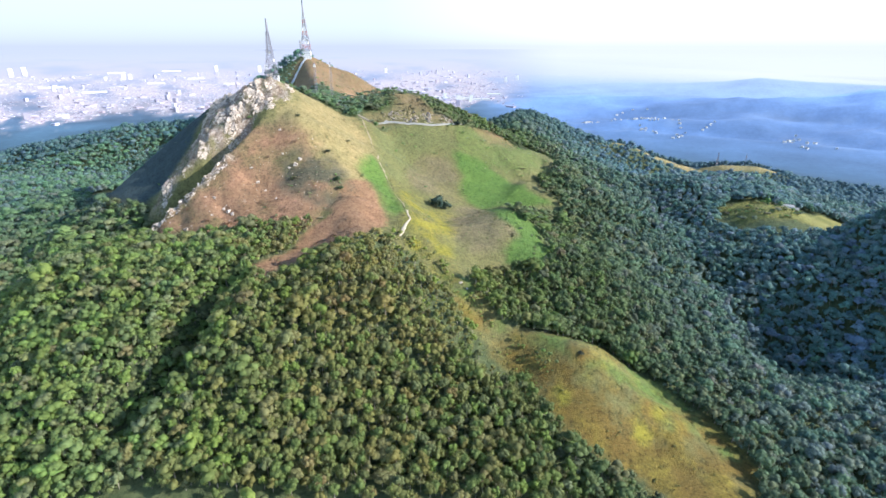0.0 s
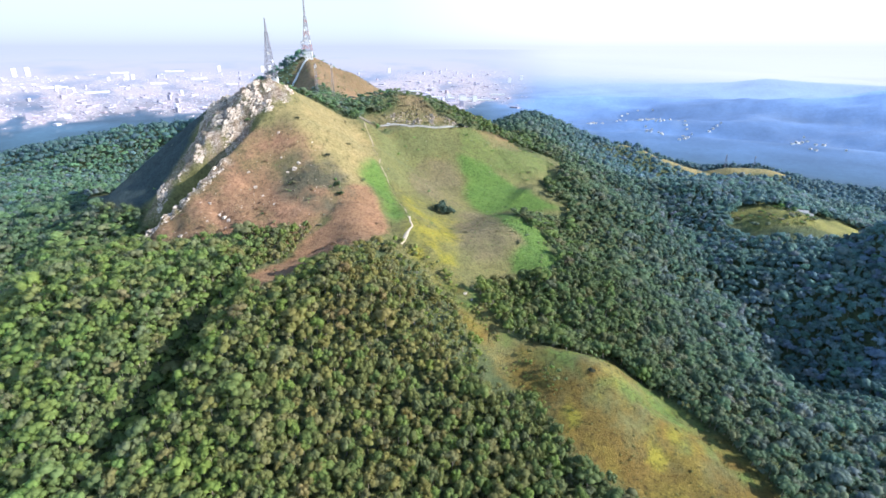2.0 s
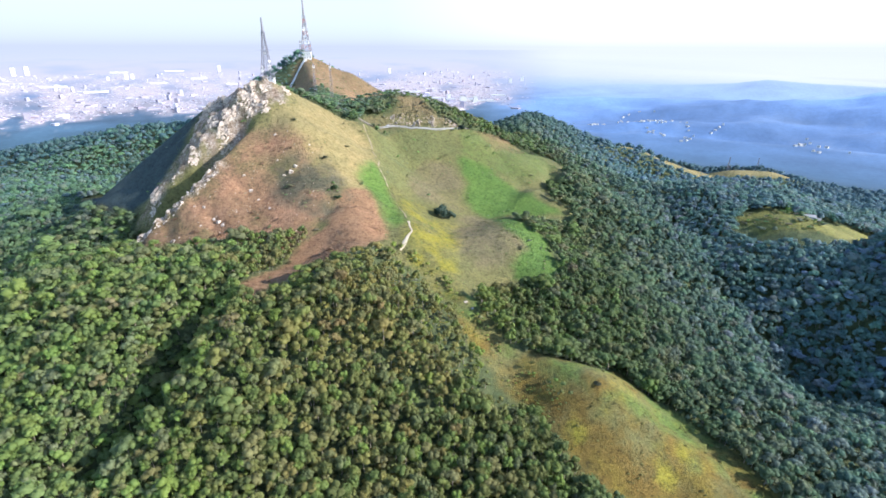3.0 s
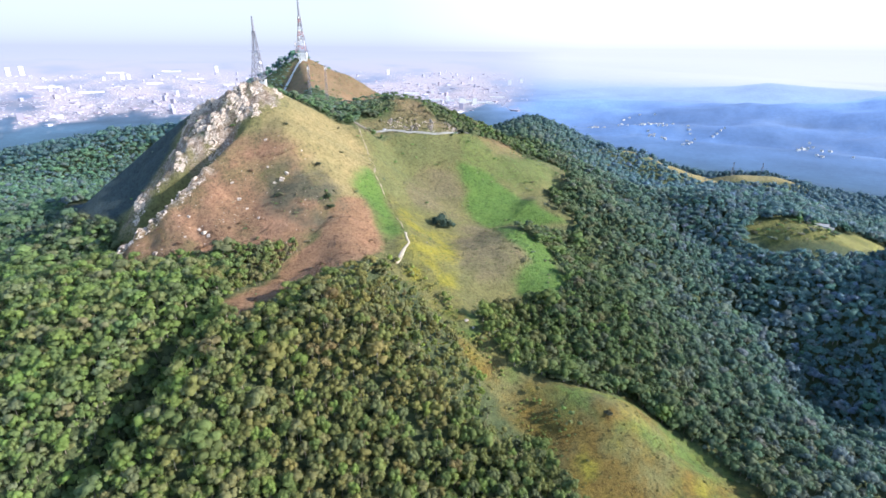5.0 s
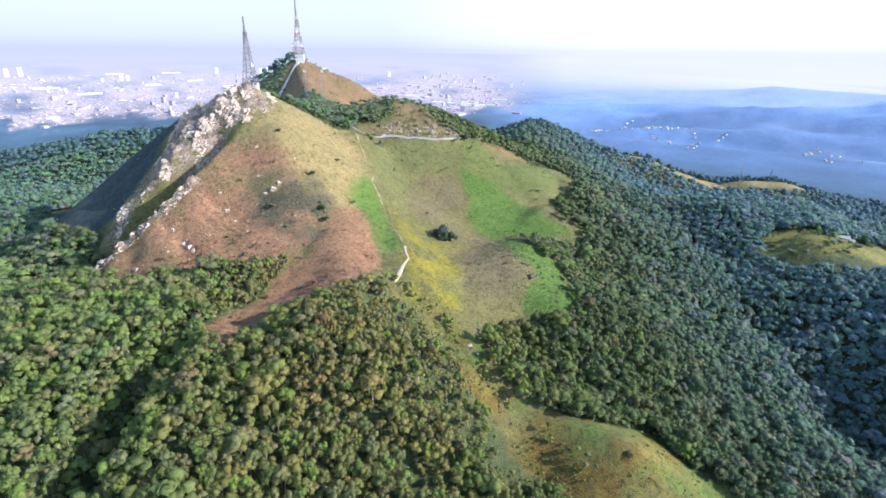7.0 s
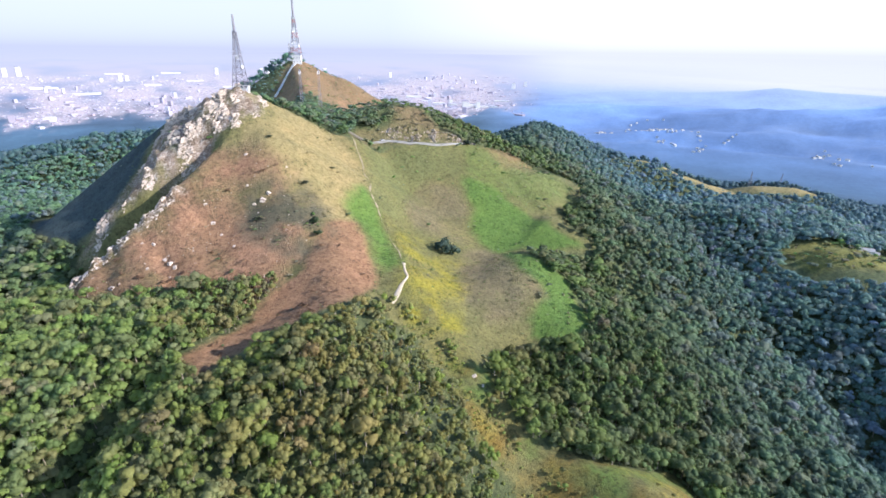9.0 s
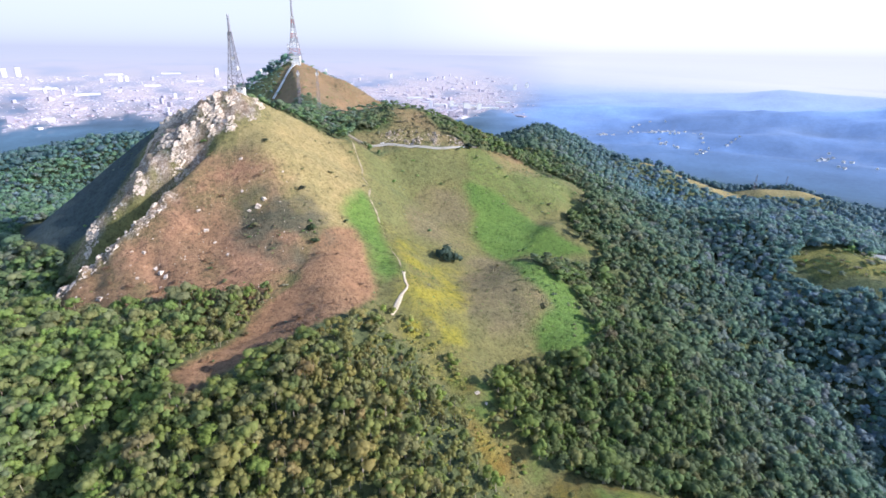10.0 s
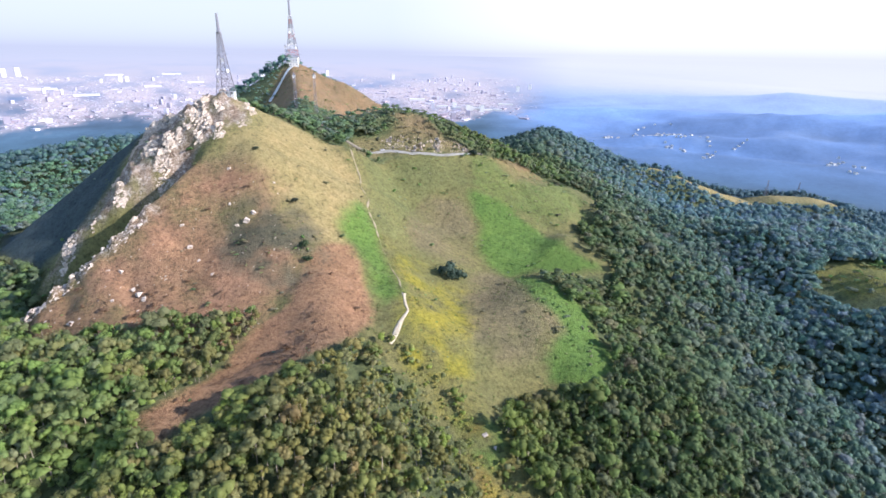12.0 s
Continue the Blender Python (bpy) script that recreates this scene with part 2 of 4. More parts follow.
# ---------------------------------------------------------------- materials
def material(name, rough=0.9):
    m = bpy.data.materials.new(name)
    m.use_nodes = True
    p = m.node_tree.nodes["Principled BSDF"]
    p.inputs["Roughness"].default_value = rough
    p.inputs["Specular IOR Level"].default_value = 0.2
    return m, m.node_tree.nodes, m.node_tree.links, p


def noise_node(nodes, links, scale, detail=4.0, rough=0.6, coord=None):
    n = nodes.new("ShaderNodeTexNoise")
    n.inputs["Scale"].default_value, n.inputs["Detail"].default_value, n.inputs["Roughness"].default_value = scale, detail, rough
    if coord is None:
        coord = nodes.new("ShaderNodeNewGeometry").outputs["Position"]
    links.new(coord, n.inputs["Vector"])
    return n.outputs["Fac"]


def ramp(nodes, links, fac, stops):
    r = nodes.new("ShaderNodeValToRGB")
    r.color_ramp.elements[0].position, r.color_ramp.elements[0].color = stops[0][0], (*stops[0][1], 1)
    r.color_ramp.elements[1].position, r.color_ramp.elements[1].color = stops[-1][0], (*stops[-1][1], 1)
    for at, col in stops[1:-1]:
        r.color_ramp.elements.new(at).color = (*col, 1)
    links.new(fac, r.inputs[0])
    return r.outputs[0]


def blend(nodes, links, fac, one, two, mode="MIX"):
    m = nodes.new("ShaderNodeMix")
    m.data_type, m.blend_type = "RGBA", mode
    for socket, value in ((m.inputs[0], fac), (m.inputs[6], one), (m.inputs[7], two)):
        if isinstance(value, bpy.types.NodeSocket):
            links.new(value, socket)
        else:
            socket.default_value = value if isinstance(value, (int, float)) else (*value, 1)
    return m.outputs[2]


def attribute(nodes, name, kind="Fac"):
    n = nodes.new("ShaderNodeAttribute")
    n.attribute_name = name
    return n.outputs[kind]


def bump(nodes, links, p, fac, strength, distance):
    b = nodes.new("ShaderNodeBump")
    b.inputs["Strength"].default_value, b.inputs["Distance"].default_value = strength, distance
    links.new(fac, b.inputs["Height"])
    links.new(b.outputs[0], p.inputs["Normal"])


def plain(name, col, rough=0.8, vary=0.25, scale=0.6, metal=0.0):
    m, nodes, links, p = material(name, rough)
    dark = tuple(c * (1 - vary) for c in col)
    lite = tuple(min(1, c * (1 + vary)) for c in col)
    coarse = noise_node(nodes, links, scale, 5)
    fine = noise_node(nodes, links, scale * 9, 3)
    c = ramp(nodes, links, coarse, [(0.3, dark), (0.7, lite)])
    c = blend(nodes, links, 0.35, c, ramp(nodes, links, fine, [(0.3, dark), (0.7, lite)]))
    links.new(c, p.inputs["Base Color"])
    p.inputs["Metallic"].default_value = metal
    return m


def ragged(nodes, links, mask, grain):
    """Breaks the soft edge of a mask up into tufts."""
    def maths(op, one, two):
        n = nodes.new("ShaderNodeMath")
        n.operation = op
        for socket, value in zip(n.inputs, (one, two)):
            if isinstance(value, float):
                socket.default_value = value
            else:
                links.new(value, socket)
        return n
    edge = maths("MULTIPLY", mask, maths("SUBTRACT", 1.0, mask).outputs[0])
    push = maths("MULTIPLY", maths("SUBTRACT", grain, 0.5).outputs[0], 9.0)
    out = maths("ADD", mask, maths("MULTIPLY", edge.outputs[0], push.outputs[0]).outputs[0])
    out.use_clamp = True
    return out.outputs[0]


def land_material():
    m, nodes, links, p = material("land", 0.95)
    big = noise_node(nodes, links, 0.03, 5)
    mid = noise_node(nodes, links, 0.16, 6, 0.7)
    fine = noise_node(nodes, links, 0.9, 5, 0.75)
    tones = {   # dark tuft, bright tuft of each cover
        "open": ((0.080, 0.077, 0.026), (0.164, 0.144, 0.052)),
        "tan": ((0.128, 0.104, 0.038), (0.290, 0.220, 0.096)),
        "fern": ((0.122, 0.069, 0.037), (0.290, 0.160, 0.090)),
        "rust": ((0.130, 0.070, 0.034), (0.282, 0.158, 0.084)),
        "green": ((0.048, 0.086, 0.015), (0.110, 0.168, 0.032)),
        "grey": ((0.092, 0.077, 0.036), (0.172, 0.136, 0.068)),
        "scrub": ((0.045, 0.046, 0.028), (0.110, 0.094, 0.056)),
        # dark blue of the flank's cast shade, put into the ground colour
        "shade_blue": ((0.020, 0.032, 0.033), (0.052, 0.068, 0.062)),
        "soil": ((0.080, 0.053, 0.010), (0.166, 0.107, 0.024)),
        "yellow": ((0.108, 0.100, 0.013), (0.246, 0.206, 0.026)),
    }
    c = ramp(nodes, links, mid, [(0.3, (0.046, 0.060, 0.024)), (0.7, (0.096, 0.106, 0.042))])
    tuft = blend(nodes, links, 0.55, mid, fine)
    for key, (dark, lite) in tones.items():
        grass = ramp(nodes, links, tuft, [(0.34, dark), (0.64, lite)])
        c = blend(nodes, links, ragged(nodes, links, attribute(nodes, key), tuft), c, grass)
    stone = ramp(nodes, links, tuft, [(0.34, (0.06, 0.042, 0.032)), (0.46, (0.17, 0.115, 0.078)), (0.54, (0.27, 0.205, 0.155)), (0.61, (0.46, 0.40, 0.34))])
    c = blend(nodes, links, ragged(nodes, links, attribute(nodes, "rock"), tuft), c, stone)
    speck = noise_node(nodes, links, 0.42, 3, 0.7)
    c = blend(nodes, links, 1.0, c, ramp(nodes, links, speck, [(0.34, (0.55,) * 3), (0.47, (0.98,) * 3), (0.70, (1.18,) * 3)]), "MULTIPLY")
    c = blend(nodes, links, 1.0, c, ramp(nodes, links, big, [(0.32, (0.84, 0.88, 0.84)), (0.68, (1.16, 1.10, 1.05))]), "MULTIPLY")
    links.new(c, p.inputs["Base Color"])
    bump(nodes, links, p, tuft, 1.0, 1.6)
    return m


def leaf_material(name, gain=1.0):
    m, nodes, links, p = material(name, 0.75)
    tint = attribute(nodes, "tint", "Color")
    var = noise_node(nodes, links, 0.8, 4, 0.7)
    shade = ramp(nodes, links, var, [(0.25, (0.7 * gain,) * 3), (0.75, (1.3 * gain,) * 3)])
    c = blend(nodes, links, 1.0, tint, shade, "MULTIPLY")
    links.new(c, p.inputs["Base Color"])
    through_leaf = nodes.new("ShaderNodeBsdfTranslucent")
    links.new(c, through_leaf.inputs["Color"])
    mix = nodes.new("ShaderNodeMixShader")
    mix.inputs[0].default_value = 0.5
    links.new(p.outputs[0], mix.inputs[1])
    links.new(through_leaf.outputs[0], mix.inputs[2])
    links.new(mix.outputs[0], nodes["Material Output"].inputs["Surface"])
    return m


def tinted(name, rough=0.85, vary=0.2, scale=0.5):
    m, nodes, links, p = material(name, rough)
    var = noise_node(nodes, links, scale, 4)
    shade = ramp(nodes, links, var, [(0.3, (1 - vary,) * 3), (0.7, (1 + vary,) * 3)])
    links.new(blend(nodes, links, 1.0, attribute(nodes, "tint", "Color"), shade, "MULTIPLY"), p.inputs["Base Color"])
    return m


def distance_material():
    """The plain and hills kilometres off, as the air between leaves them: haze in colour and glow."""
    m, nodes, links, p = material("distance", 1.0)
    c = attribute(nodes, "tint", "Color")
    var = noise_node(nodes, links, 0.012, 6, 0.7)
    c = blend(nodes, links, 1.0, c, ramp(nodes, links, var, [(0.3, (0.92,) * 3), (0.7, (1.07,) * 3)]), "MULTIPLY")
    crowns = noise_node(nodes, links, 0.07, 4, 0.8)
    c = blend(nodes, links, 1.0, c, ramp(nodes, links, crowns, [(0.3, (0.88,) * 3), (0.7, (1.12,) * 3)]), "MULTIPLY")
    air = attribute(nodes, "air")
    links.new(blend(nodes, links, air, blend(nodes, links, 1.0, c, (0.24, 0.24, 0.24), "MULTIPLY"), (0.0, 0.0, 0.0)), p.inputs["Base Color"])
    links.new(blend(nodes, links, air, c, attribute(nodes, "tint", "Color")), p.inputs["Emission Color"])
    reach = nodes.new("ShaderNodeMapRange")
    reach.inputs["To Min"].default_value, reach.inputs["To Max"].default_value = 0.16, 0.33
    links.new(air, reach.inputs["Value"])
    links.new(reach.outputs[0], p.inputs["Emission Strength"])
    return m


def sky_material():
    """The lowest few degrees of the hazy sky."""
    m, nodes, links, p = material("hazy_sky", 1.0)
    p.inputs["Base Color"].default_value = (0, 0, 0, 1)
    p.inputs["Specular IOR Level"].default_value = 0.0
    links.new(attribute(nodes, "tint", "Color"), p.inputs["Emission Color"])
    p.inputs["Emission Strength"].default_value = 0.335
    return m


LAND, LEAF, DISTANCE, HAZE = land_material(), leaf_material("leaves"), distance_material(), sky_material()
BARK = plain("bark", (0.26, 0.21, 0.155), 0.9, 0.3, 1.5)
STONE = plain("quartzite", (0.42, 0.335, 0.255), 0.85, 0.75, 0.8)
DIRT = plain("trail_dirt", (0.37, 0.30, 0.20), 0.95, 0.25, 0.5)
PATH = plain("footpath_earth", (0.25, 0.20, 0.12), 0.95, 0.4, 0.4)
CONCRETE = plain("concrete", (0.30, 0.28, 0.25), 0.85, 0.15, 0.3)
WHITEWASH = plain("whitewash", (0.52, 0.50, 0.47), 0.7, 0.08, 0.4)
ASPHALT = plain("road_surface", (0.17, 0.145, 0.11), 0.9, 0.2, 0.3)
STEEL = plain("galvanised_steel", (0.20, 0.185, 0.20), 0.55, 0.15, 0.5, 0.3)
RED = plain("faded_red_paint", (0.30, 0.10, 0.085), 0.6, 0.2, 0.5)
ROOF = plain("clay_roof", (0.36, 0.17, 0.10), 0.85, 0.25, 0.7)
DARK = plain("dark_opening", (0.05, 0.055, 0.06), 0.3, 0.2, 0.8)
TYRE = plain("rubber", (0.03, 0.03, 0.03), 0.8, 0.2, 2.0)
CITY = tinted("city_walls", 0.8, 0.1, 0.02)


# ---------------------------------------------------------------- meshes
def big_mesh(name, verts, faces, mat, smooth=True, attributes=(), tint=None):
    """A mesh from arrays; all faces have the same number of corners."""
    verts, faces = np.asarray(verts, np.float32), np.asarray(faces, np.int32)
    me = bpy.data.meshes.new(name)
    n, k = faces.shape
    me.vertices.add(len(verts))
    me.vertices.foreach_set("co", verts.ravel())
    me.loops.add(n * k)
    me.loops.foreach_set("vertex_index", faces.ravel())
    me.polygons.add(n)
    me.polygons.foreach_set("loop_start", np.arange(0, n * k, k, dtype=np.int32))
    me.polygons.foreach_set("use_smooth", np.full(n, smooth))
    for key, values in attributes:
        me.attributes.new(key, "FLOAT", "POINT").data.foreach_set("value", np.asarray(values, np.float32).ravel())
    if tint is not None:
        col = np.ones((len(verts), 4), np.float32)
        col[:, :3] = tint
        me.attributes.new("tint", "FLOAT_COLOR", "POINT").data.foreach_set("color", col.ravel())
    me.materials.append(mat)
    me.update(calc_edges=True)
    me.validate()
    return me


def part(name, bm, mat, parent=None, label=""):
    me = bpy.data.meshes.new(name)
    bm.to_mesh(me)
    bm.free()
    me.materials.append(mat)
    ob = new(name, me)
    if parent:
        ob.parent = parent
    return tagged(ob, label)


def box(bm, x, y, z, sx, sy, sz, turn=0.0, bevel=0.0):
    """A box with its base's middle at x, y, z."""
    made = bmesh.ops.create_cube(bm, size=1, matrix=pose(x, y, z + sz / 2, 0, 0, turn) @ Matrix.Diagonal((sx, sy, sz, 1)))
    if bevel:
        edges = list({ed for v in made["verts"] for ed in v.link_edges})
        bmesh.ops.bevel(bm, geom=edges, offset=bevel, segments=1, affect="EDGES")
    return bm


def bar(bm, p0, p1, w0, w1=None, sides=4):
    p0, p1 = Vector(p0), Vector(p1)
    d = p1 - p0
    bmesh.ops.create_cone(bm, cap_ends=True, segments=sides, radius1=w0, radius2=w0 if w1 is None else w1, depth=d.length,
                          matrix=Matrix.Translation((p0 + p1) / 2) @ d.to_track_quat("Z", "Y").to_matrix().to_4x4())
    return bm


def spot(x, y):
    return float(height(np.array([x]), np.array([y]))[0])


# ---------------------------------------------------------------- ground: one sheet to the horizon
def steps(*spans):
    out = []
    for lo, hi, step in spans:
        out += list(np.linspace(lo, hi, max(1, round((hi - lo) / step)), endpoint=False))
    return np.array(out + [spans[-1][1]])


gx = steps((-4900, -1500, 340), (-1500, -700, 50), (-700, -320, 8), (-320, -290, 5), (-290, -145, 2.0), (-145, 260, 3.0), (260, 640, 7), (640, 900, 18), (900, 1300, 40), (1300, 4900, 360))
gy = steps((-4900, -400, 500), (-400, 120, 26), (120, 400, 3.0), (400, 555, 2.0), (555, 740, 4), (740, 1250, 10), (1250, 1500, 14), (1500, 1800, 40), (1800, 4900, 300))
X, Y = np.meshgrid(gx, gy)
Z = height(X, Y)
open_mask, rock_mask = opened(X, Y), rocky(X, Y)
cover = {
    "open": open_mask,
    "tan": np.maximum.reduce([soft_in(X, Y, TAN_GRASS, 18, 12) * open_mask, 0.4 * soft_in(X, Y, PEAK_BRACKEN, 10, 12, 48), 0.75 * soft_in(X, Y, FAR_MEADOW, 8, 8), 0.7 * soft_in(X, Y, FAR_MEADOW_EAST, 8, 8), 0.75 * soft_in(X, Y, HILL_MEADOW, 8, 8) * np.clip((X - 355) / 50, 0.35, 1)]),
    "fern": np.maximum.reduce([soft_in(X, Y, FERN_FACE, 18, 10) * np.clip(0.85 + 0.9 * fbm(X, Y, 24, 66), 0.3, 1), 0.7 * soft_in(X, Y, PEAK_BRACKEN, 10, 12), 0.7 * soft_in(X, Y, QUARRY, 14, 12) * np.clip((Y - 645) / 25, 0, 1), 0.85 * soft_in(X, Y, SHOULDER_BRACKEN, 14, 12)]),
    "rust": np.maximum(soft_in(X, Y, FERN_STRIP, 4, 3), 0.75 * soft_in(X, Y, FERN_FACE, 14, 10, 9) * np.clip(0.1 + 1.5 * fbm(X, Y, 30, 67) + (420 - Y) / 60, 0, 1)),
    "green": np.maximum.reduce([0.34 * soft_in(X, Y, OLIVE_BOWL, 10, 8), 0.75 * soft_in(X, Y, OPEN_SPUR, 6, 6) * np.clip((0.55 * (X - 95) + 0.8 * (Y - 262)) / 22 + 1.5 * fbm(X, Y, 12, 69), 0, 1), soft_in(X, Y, GREEN_STRIP, 9, 5), soft_in(X, Y, GREEN_BOWL, 9, 6), 0.4 * soft_in(X, Y, GREEN_SHOULDER, 18, 12), soft_in(X, Y, GREEN_KNOLL, 6, 6), 0.35 * soft_in(X, Y, HILL_MEADOW, 6, 8)]),
    "grey": np.maximum.reduce([0.3 * soft_in(X, Y, OLIVE_BOWL, 10, 8), 0.9 * soft_in(X, Y, GREY_BOWL, 10, 6) * np.clip(0.9 + 0.9 * fbm(X, Y, 20, 64), 0.3, 1), soft_in(X, Y, GREY_KNOLL, 10, 8) * np.clip(1.0 + 0.9 * fbm(X, Y, 16, 62), 0.45, 1), 0.6 * soft_in(X, Y, QUARRY, 6, 6), 0.25 * soft_in(X, Y, PEAK_BRACKEN, 10, 12, 44) * np.clip(0.75 + fbm(X, Y, 30, 45), 0.2, 1)]),
    "yellow": np.maximum.reduce([glow_patch(X, Y), soft_in(X, Y, YELLOW_BANK, 14, 10) * np.clip(0.5 + 1.2 * fbm(X, Y, 14, 97), 0.15, 1), 0.3 * soft_in(X, Y, OPEN_SPUR, 10, 8) * np.clip(0.2 + 1.6 * fbm(X, Y, 16, 79), 0, 1), 0.3 * soft_in(X, Y, HILL_MEADOW, 8, 14, 61)]),
    "shade_blue": soft_in(X, Y, SHADE_FLANK, 8, 6) * (1 - rock_mask),
    "scrub": 0.15 * soft_in(X, Y, HILL_MEADOW, 8, 14, 62) * np.clip((410 - X) / 50, 0, 1) + 0.9 * soft_in(X, Y, DARK_SCRUB, 14, 10) * np.clip(0.85 + 1.2 * fbm(X, Y, 13, 86), 0.15, 1),
    "soil": soft_in(X, Y, OPEN_SPUR, 8, 8) * np.clip(0.72 + 0.9 * fbm(X, Y, 34, 77) + 1.1 * fbm(X, Y, 9, 78) - (0.55 * (X - 95) + 0.8 * (Y - 262)) / 70, 0, 1),
    "rock": rock_mask * np.clip(1.0 + 1.2 * fbm(X, Y, 7, 88), 0.2, 1),
}
cols = len(gx)
idx = (np.arange(len(gy) - 1)[:, None] * cols + np.arange(cols - 1)[None, :]).ravel()
quads = np.stack([idx, idx + 1, idx + cols + 1, idx + cols], 1)
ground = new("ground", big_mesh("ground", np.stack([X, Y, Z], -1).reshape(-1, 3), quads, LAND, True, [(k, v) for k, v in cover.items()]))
tagged(ground, "hilly ground with dry grass, bracken, bare rock and forest floor", "ground", kind="structure")


# ---------------------------------------------------------------- distance: plain with the city, and hazy hills
def shrink(D):
    """Keeps far distances within reach; the angle of sight stays as it is."""
    D = np.asarray(D, float)
    return np.where(D < 1500, D, 1500 + 3250 * (1 - np.exp(-np.maximum(0, D - 1500) / 5000)))


def far_level(az, D):
    """Height of the far land at its true distance."""
    r = np.radians(az)
    x, y = D * np.sin(r), D * np.cos(r)
    east = np.clip((az - 4) / 10, 0, 1)
    low = -168 - 8 * east + (30 * fbm(x, y, 700, 51) + 38 * fbm(x, y, 330, 53) * east) * np.clip((D - 1500) / 700, 0, 1) * np.clip((3900 - D) / 600, 0.15, 1) * (0.3 + 0.7 * east)
    ridge = east * np.exp(-((D - 3450) / 480) ** 2) * np.interp(az, [4, 16, 28, 34, 39, 46], [4, 16, 26, 70, 108, 112]) * (1 + 0.12 * fbm(x, y, 300, 57))
    back = np.exp(-((D - 4900) / 520) ** 2) * (np.interp(az, [8, 18, 24, 28, 30.3, 33, 39, 46], [0, 24, 40, 66, 92, 78, 66, 70]) + 6 * fbm(x, y, 420, 58))
    near = np.clip((D - 1330) / 450, 0, 1) ** 1.5
    bare = bare_height(x, y) + 10 * np.clip((D - 1320) / 80, 0, 1) - 2
    low = np.where(D < 2200, np.maximum(bare, bare * (1 - near) + low * near), low)
    return low + ridge + back


def far_place(az, D):
    d, z = shrink(D), far_level(az, D)
    r = np.radians(az)
    return np.stack([d * np.sin(r), d * np.cos(r), 150 + (z - 150) * d / D], -1)


def city_cover(az, D):
    d = np.clip((D - 2900 - 700 * fbm(az * 60, D * 0.4, 240, 63) - 250 * fbm(az * 60, D * 0.8, 60, 62)) / 260, 0, 1) * np.clip((9.5 - az) / 7, 0, 1)
    return d * np.clip(0.9 + 1.1 * fbm(az * 70, np.log(D) * 900, 190, 65), 0, 1)


az_line = np.arange(-62, 62.01, 0.25)
D_line = 1320 * (60000 / 1320) ** np.linspace(0, 1, 120)
AZ, DD = np.meshgrid(az_line, D_line)
town = city_cover(AZ, DD)[..., None]
east = np.clip((AZ - 3) / 9, 0, 1)[..., None]
glare = np.clip((AZ - 10) / 22, 0, 1)[..., None]


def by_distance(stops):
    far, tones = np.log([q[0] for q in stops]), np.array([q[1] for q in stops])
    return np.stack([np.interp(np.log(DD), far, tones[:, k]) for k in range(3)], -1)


# tones by distance, with the haze of the air already in them
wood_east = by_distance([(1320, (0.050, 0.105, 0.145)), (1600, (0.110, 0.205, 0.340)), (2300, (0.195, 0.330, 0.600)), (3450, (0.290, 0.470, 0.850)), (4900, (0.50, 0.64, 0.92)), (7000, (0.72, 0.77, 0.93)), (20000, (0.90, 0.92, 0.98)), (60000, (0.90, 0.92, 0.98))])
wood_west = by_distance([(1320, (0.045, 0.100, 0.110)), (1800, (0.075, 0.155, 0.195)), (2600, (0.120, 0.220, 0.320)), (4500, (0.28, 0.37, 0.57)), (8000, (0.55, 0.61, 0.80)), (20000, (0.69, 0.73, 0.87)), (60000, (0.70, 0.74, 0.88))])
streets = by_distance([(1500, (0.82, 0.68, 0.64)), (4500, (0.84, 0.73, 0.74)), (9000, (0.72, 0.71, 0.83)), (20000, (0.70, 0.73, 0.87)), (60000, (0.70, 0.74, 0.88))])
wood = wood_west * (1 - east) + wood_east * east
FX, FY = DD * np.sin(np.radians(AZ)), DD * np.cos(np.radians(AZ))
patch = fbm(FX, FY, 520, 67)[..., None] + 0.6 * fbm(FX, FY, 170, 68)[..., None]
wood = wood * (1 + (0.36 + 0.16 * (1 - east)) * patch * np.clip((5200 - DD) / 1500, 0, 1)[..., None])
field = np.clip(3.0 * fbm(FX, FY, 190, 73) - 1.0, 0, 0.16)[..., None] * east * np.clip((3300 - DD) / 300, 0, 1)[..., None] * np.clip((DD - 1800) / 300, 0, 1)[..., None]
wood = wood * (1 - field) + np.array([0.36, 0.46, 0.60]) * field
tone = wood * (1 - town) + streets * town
# glare of the sunward haze, whitening the far colours
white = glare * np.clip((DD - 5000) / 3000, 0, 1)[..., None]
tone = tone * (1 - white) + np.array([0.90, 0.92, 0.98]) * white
cols = len(az_line)
idx = (np.arange(len(D_line) - 1)[:, None] * cols + np.arange(cols - 1)[None, :]).ravel()
quads = np.stack([idx, idx + 1, idx + cols + 1, idx + cols], 1)
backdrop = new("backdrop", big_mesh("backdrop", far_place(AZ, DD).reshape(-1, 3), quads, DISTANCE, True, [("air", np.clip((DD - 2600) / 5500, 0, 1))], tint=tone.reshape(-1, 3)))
tagged(backdrop, "hazy blue plain and wooded hills far off", "backdrop", kind="structure")

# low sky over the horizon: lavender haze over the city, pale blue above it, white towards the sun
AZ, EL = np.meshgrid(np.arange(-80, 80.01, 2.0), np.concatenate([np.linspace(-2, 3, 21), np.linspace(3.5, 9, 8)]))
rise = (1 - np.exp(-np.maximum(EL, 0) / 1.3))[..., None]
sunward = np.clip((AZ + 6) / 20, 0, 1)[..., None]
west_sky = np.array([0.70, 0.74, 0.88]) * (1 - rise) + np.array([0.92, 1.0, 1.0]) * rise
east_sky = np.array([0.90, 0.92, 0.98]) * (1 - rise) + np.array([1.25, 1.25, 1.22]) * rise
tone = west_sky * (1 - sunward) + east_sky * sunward
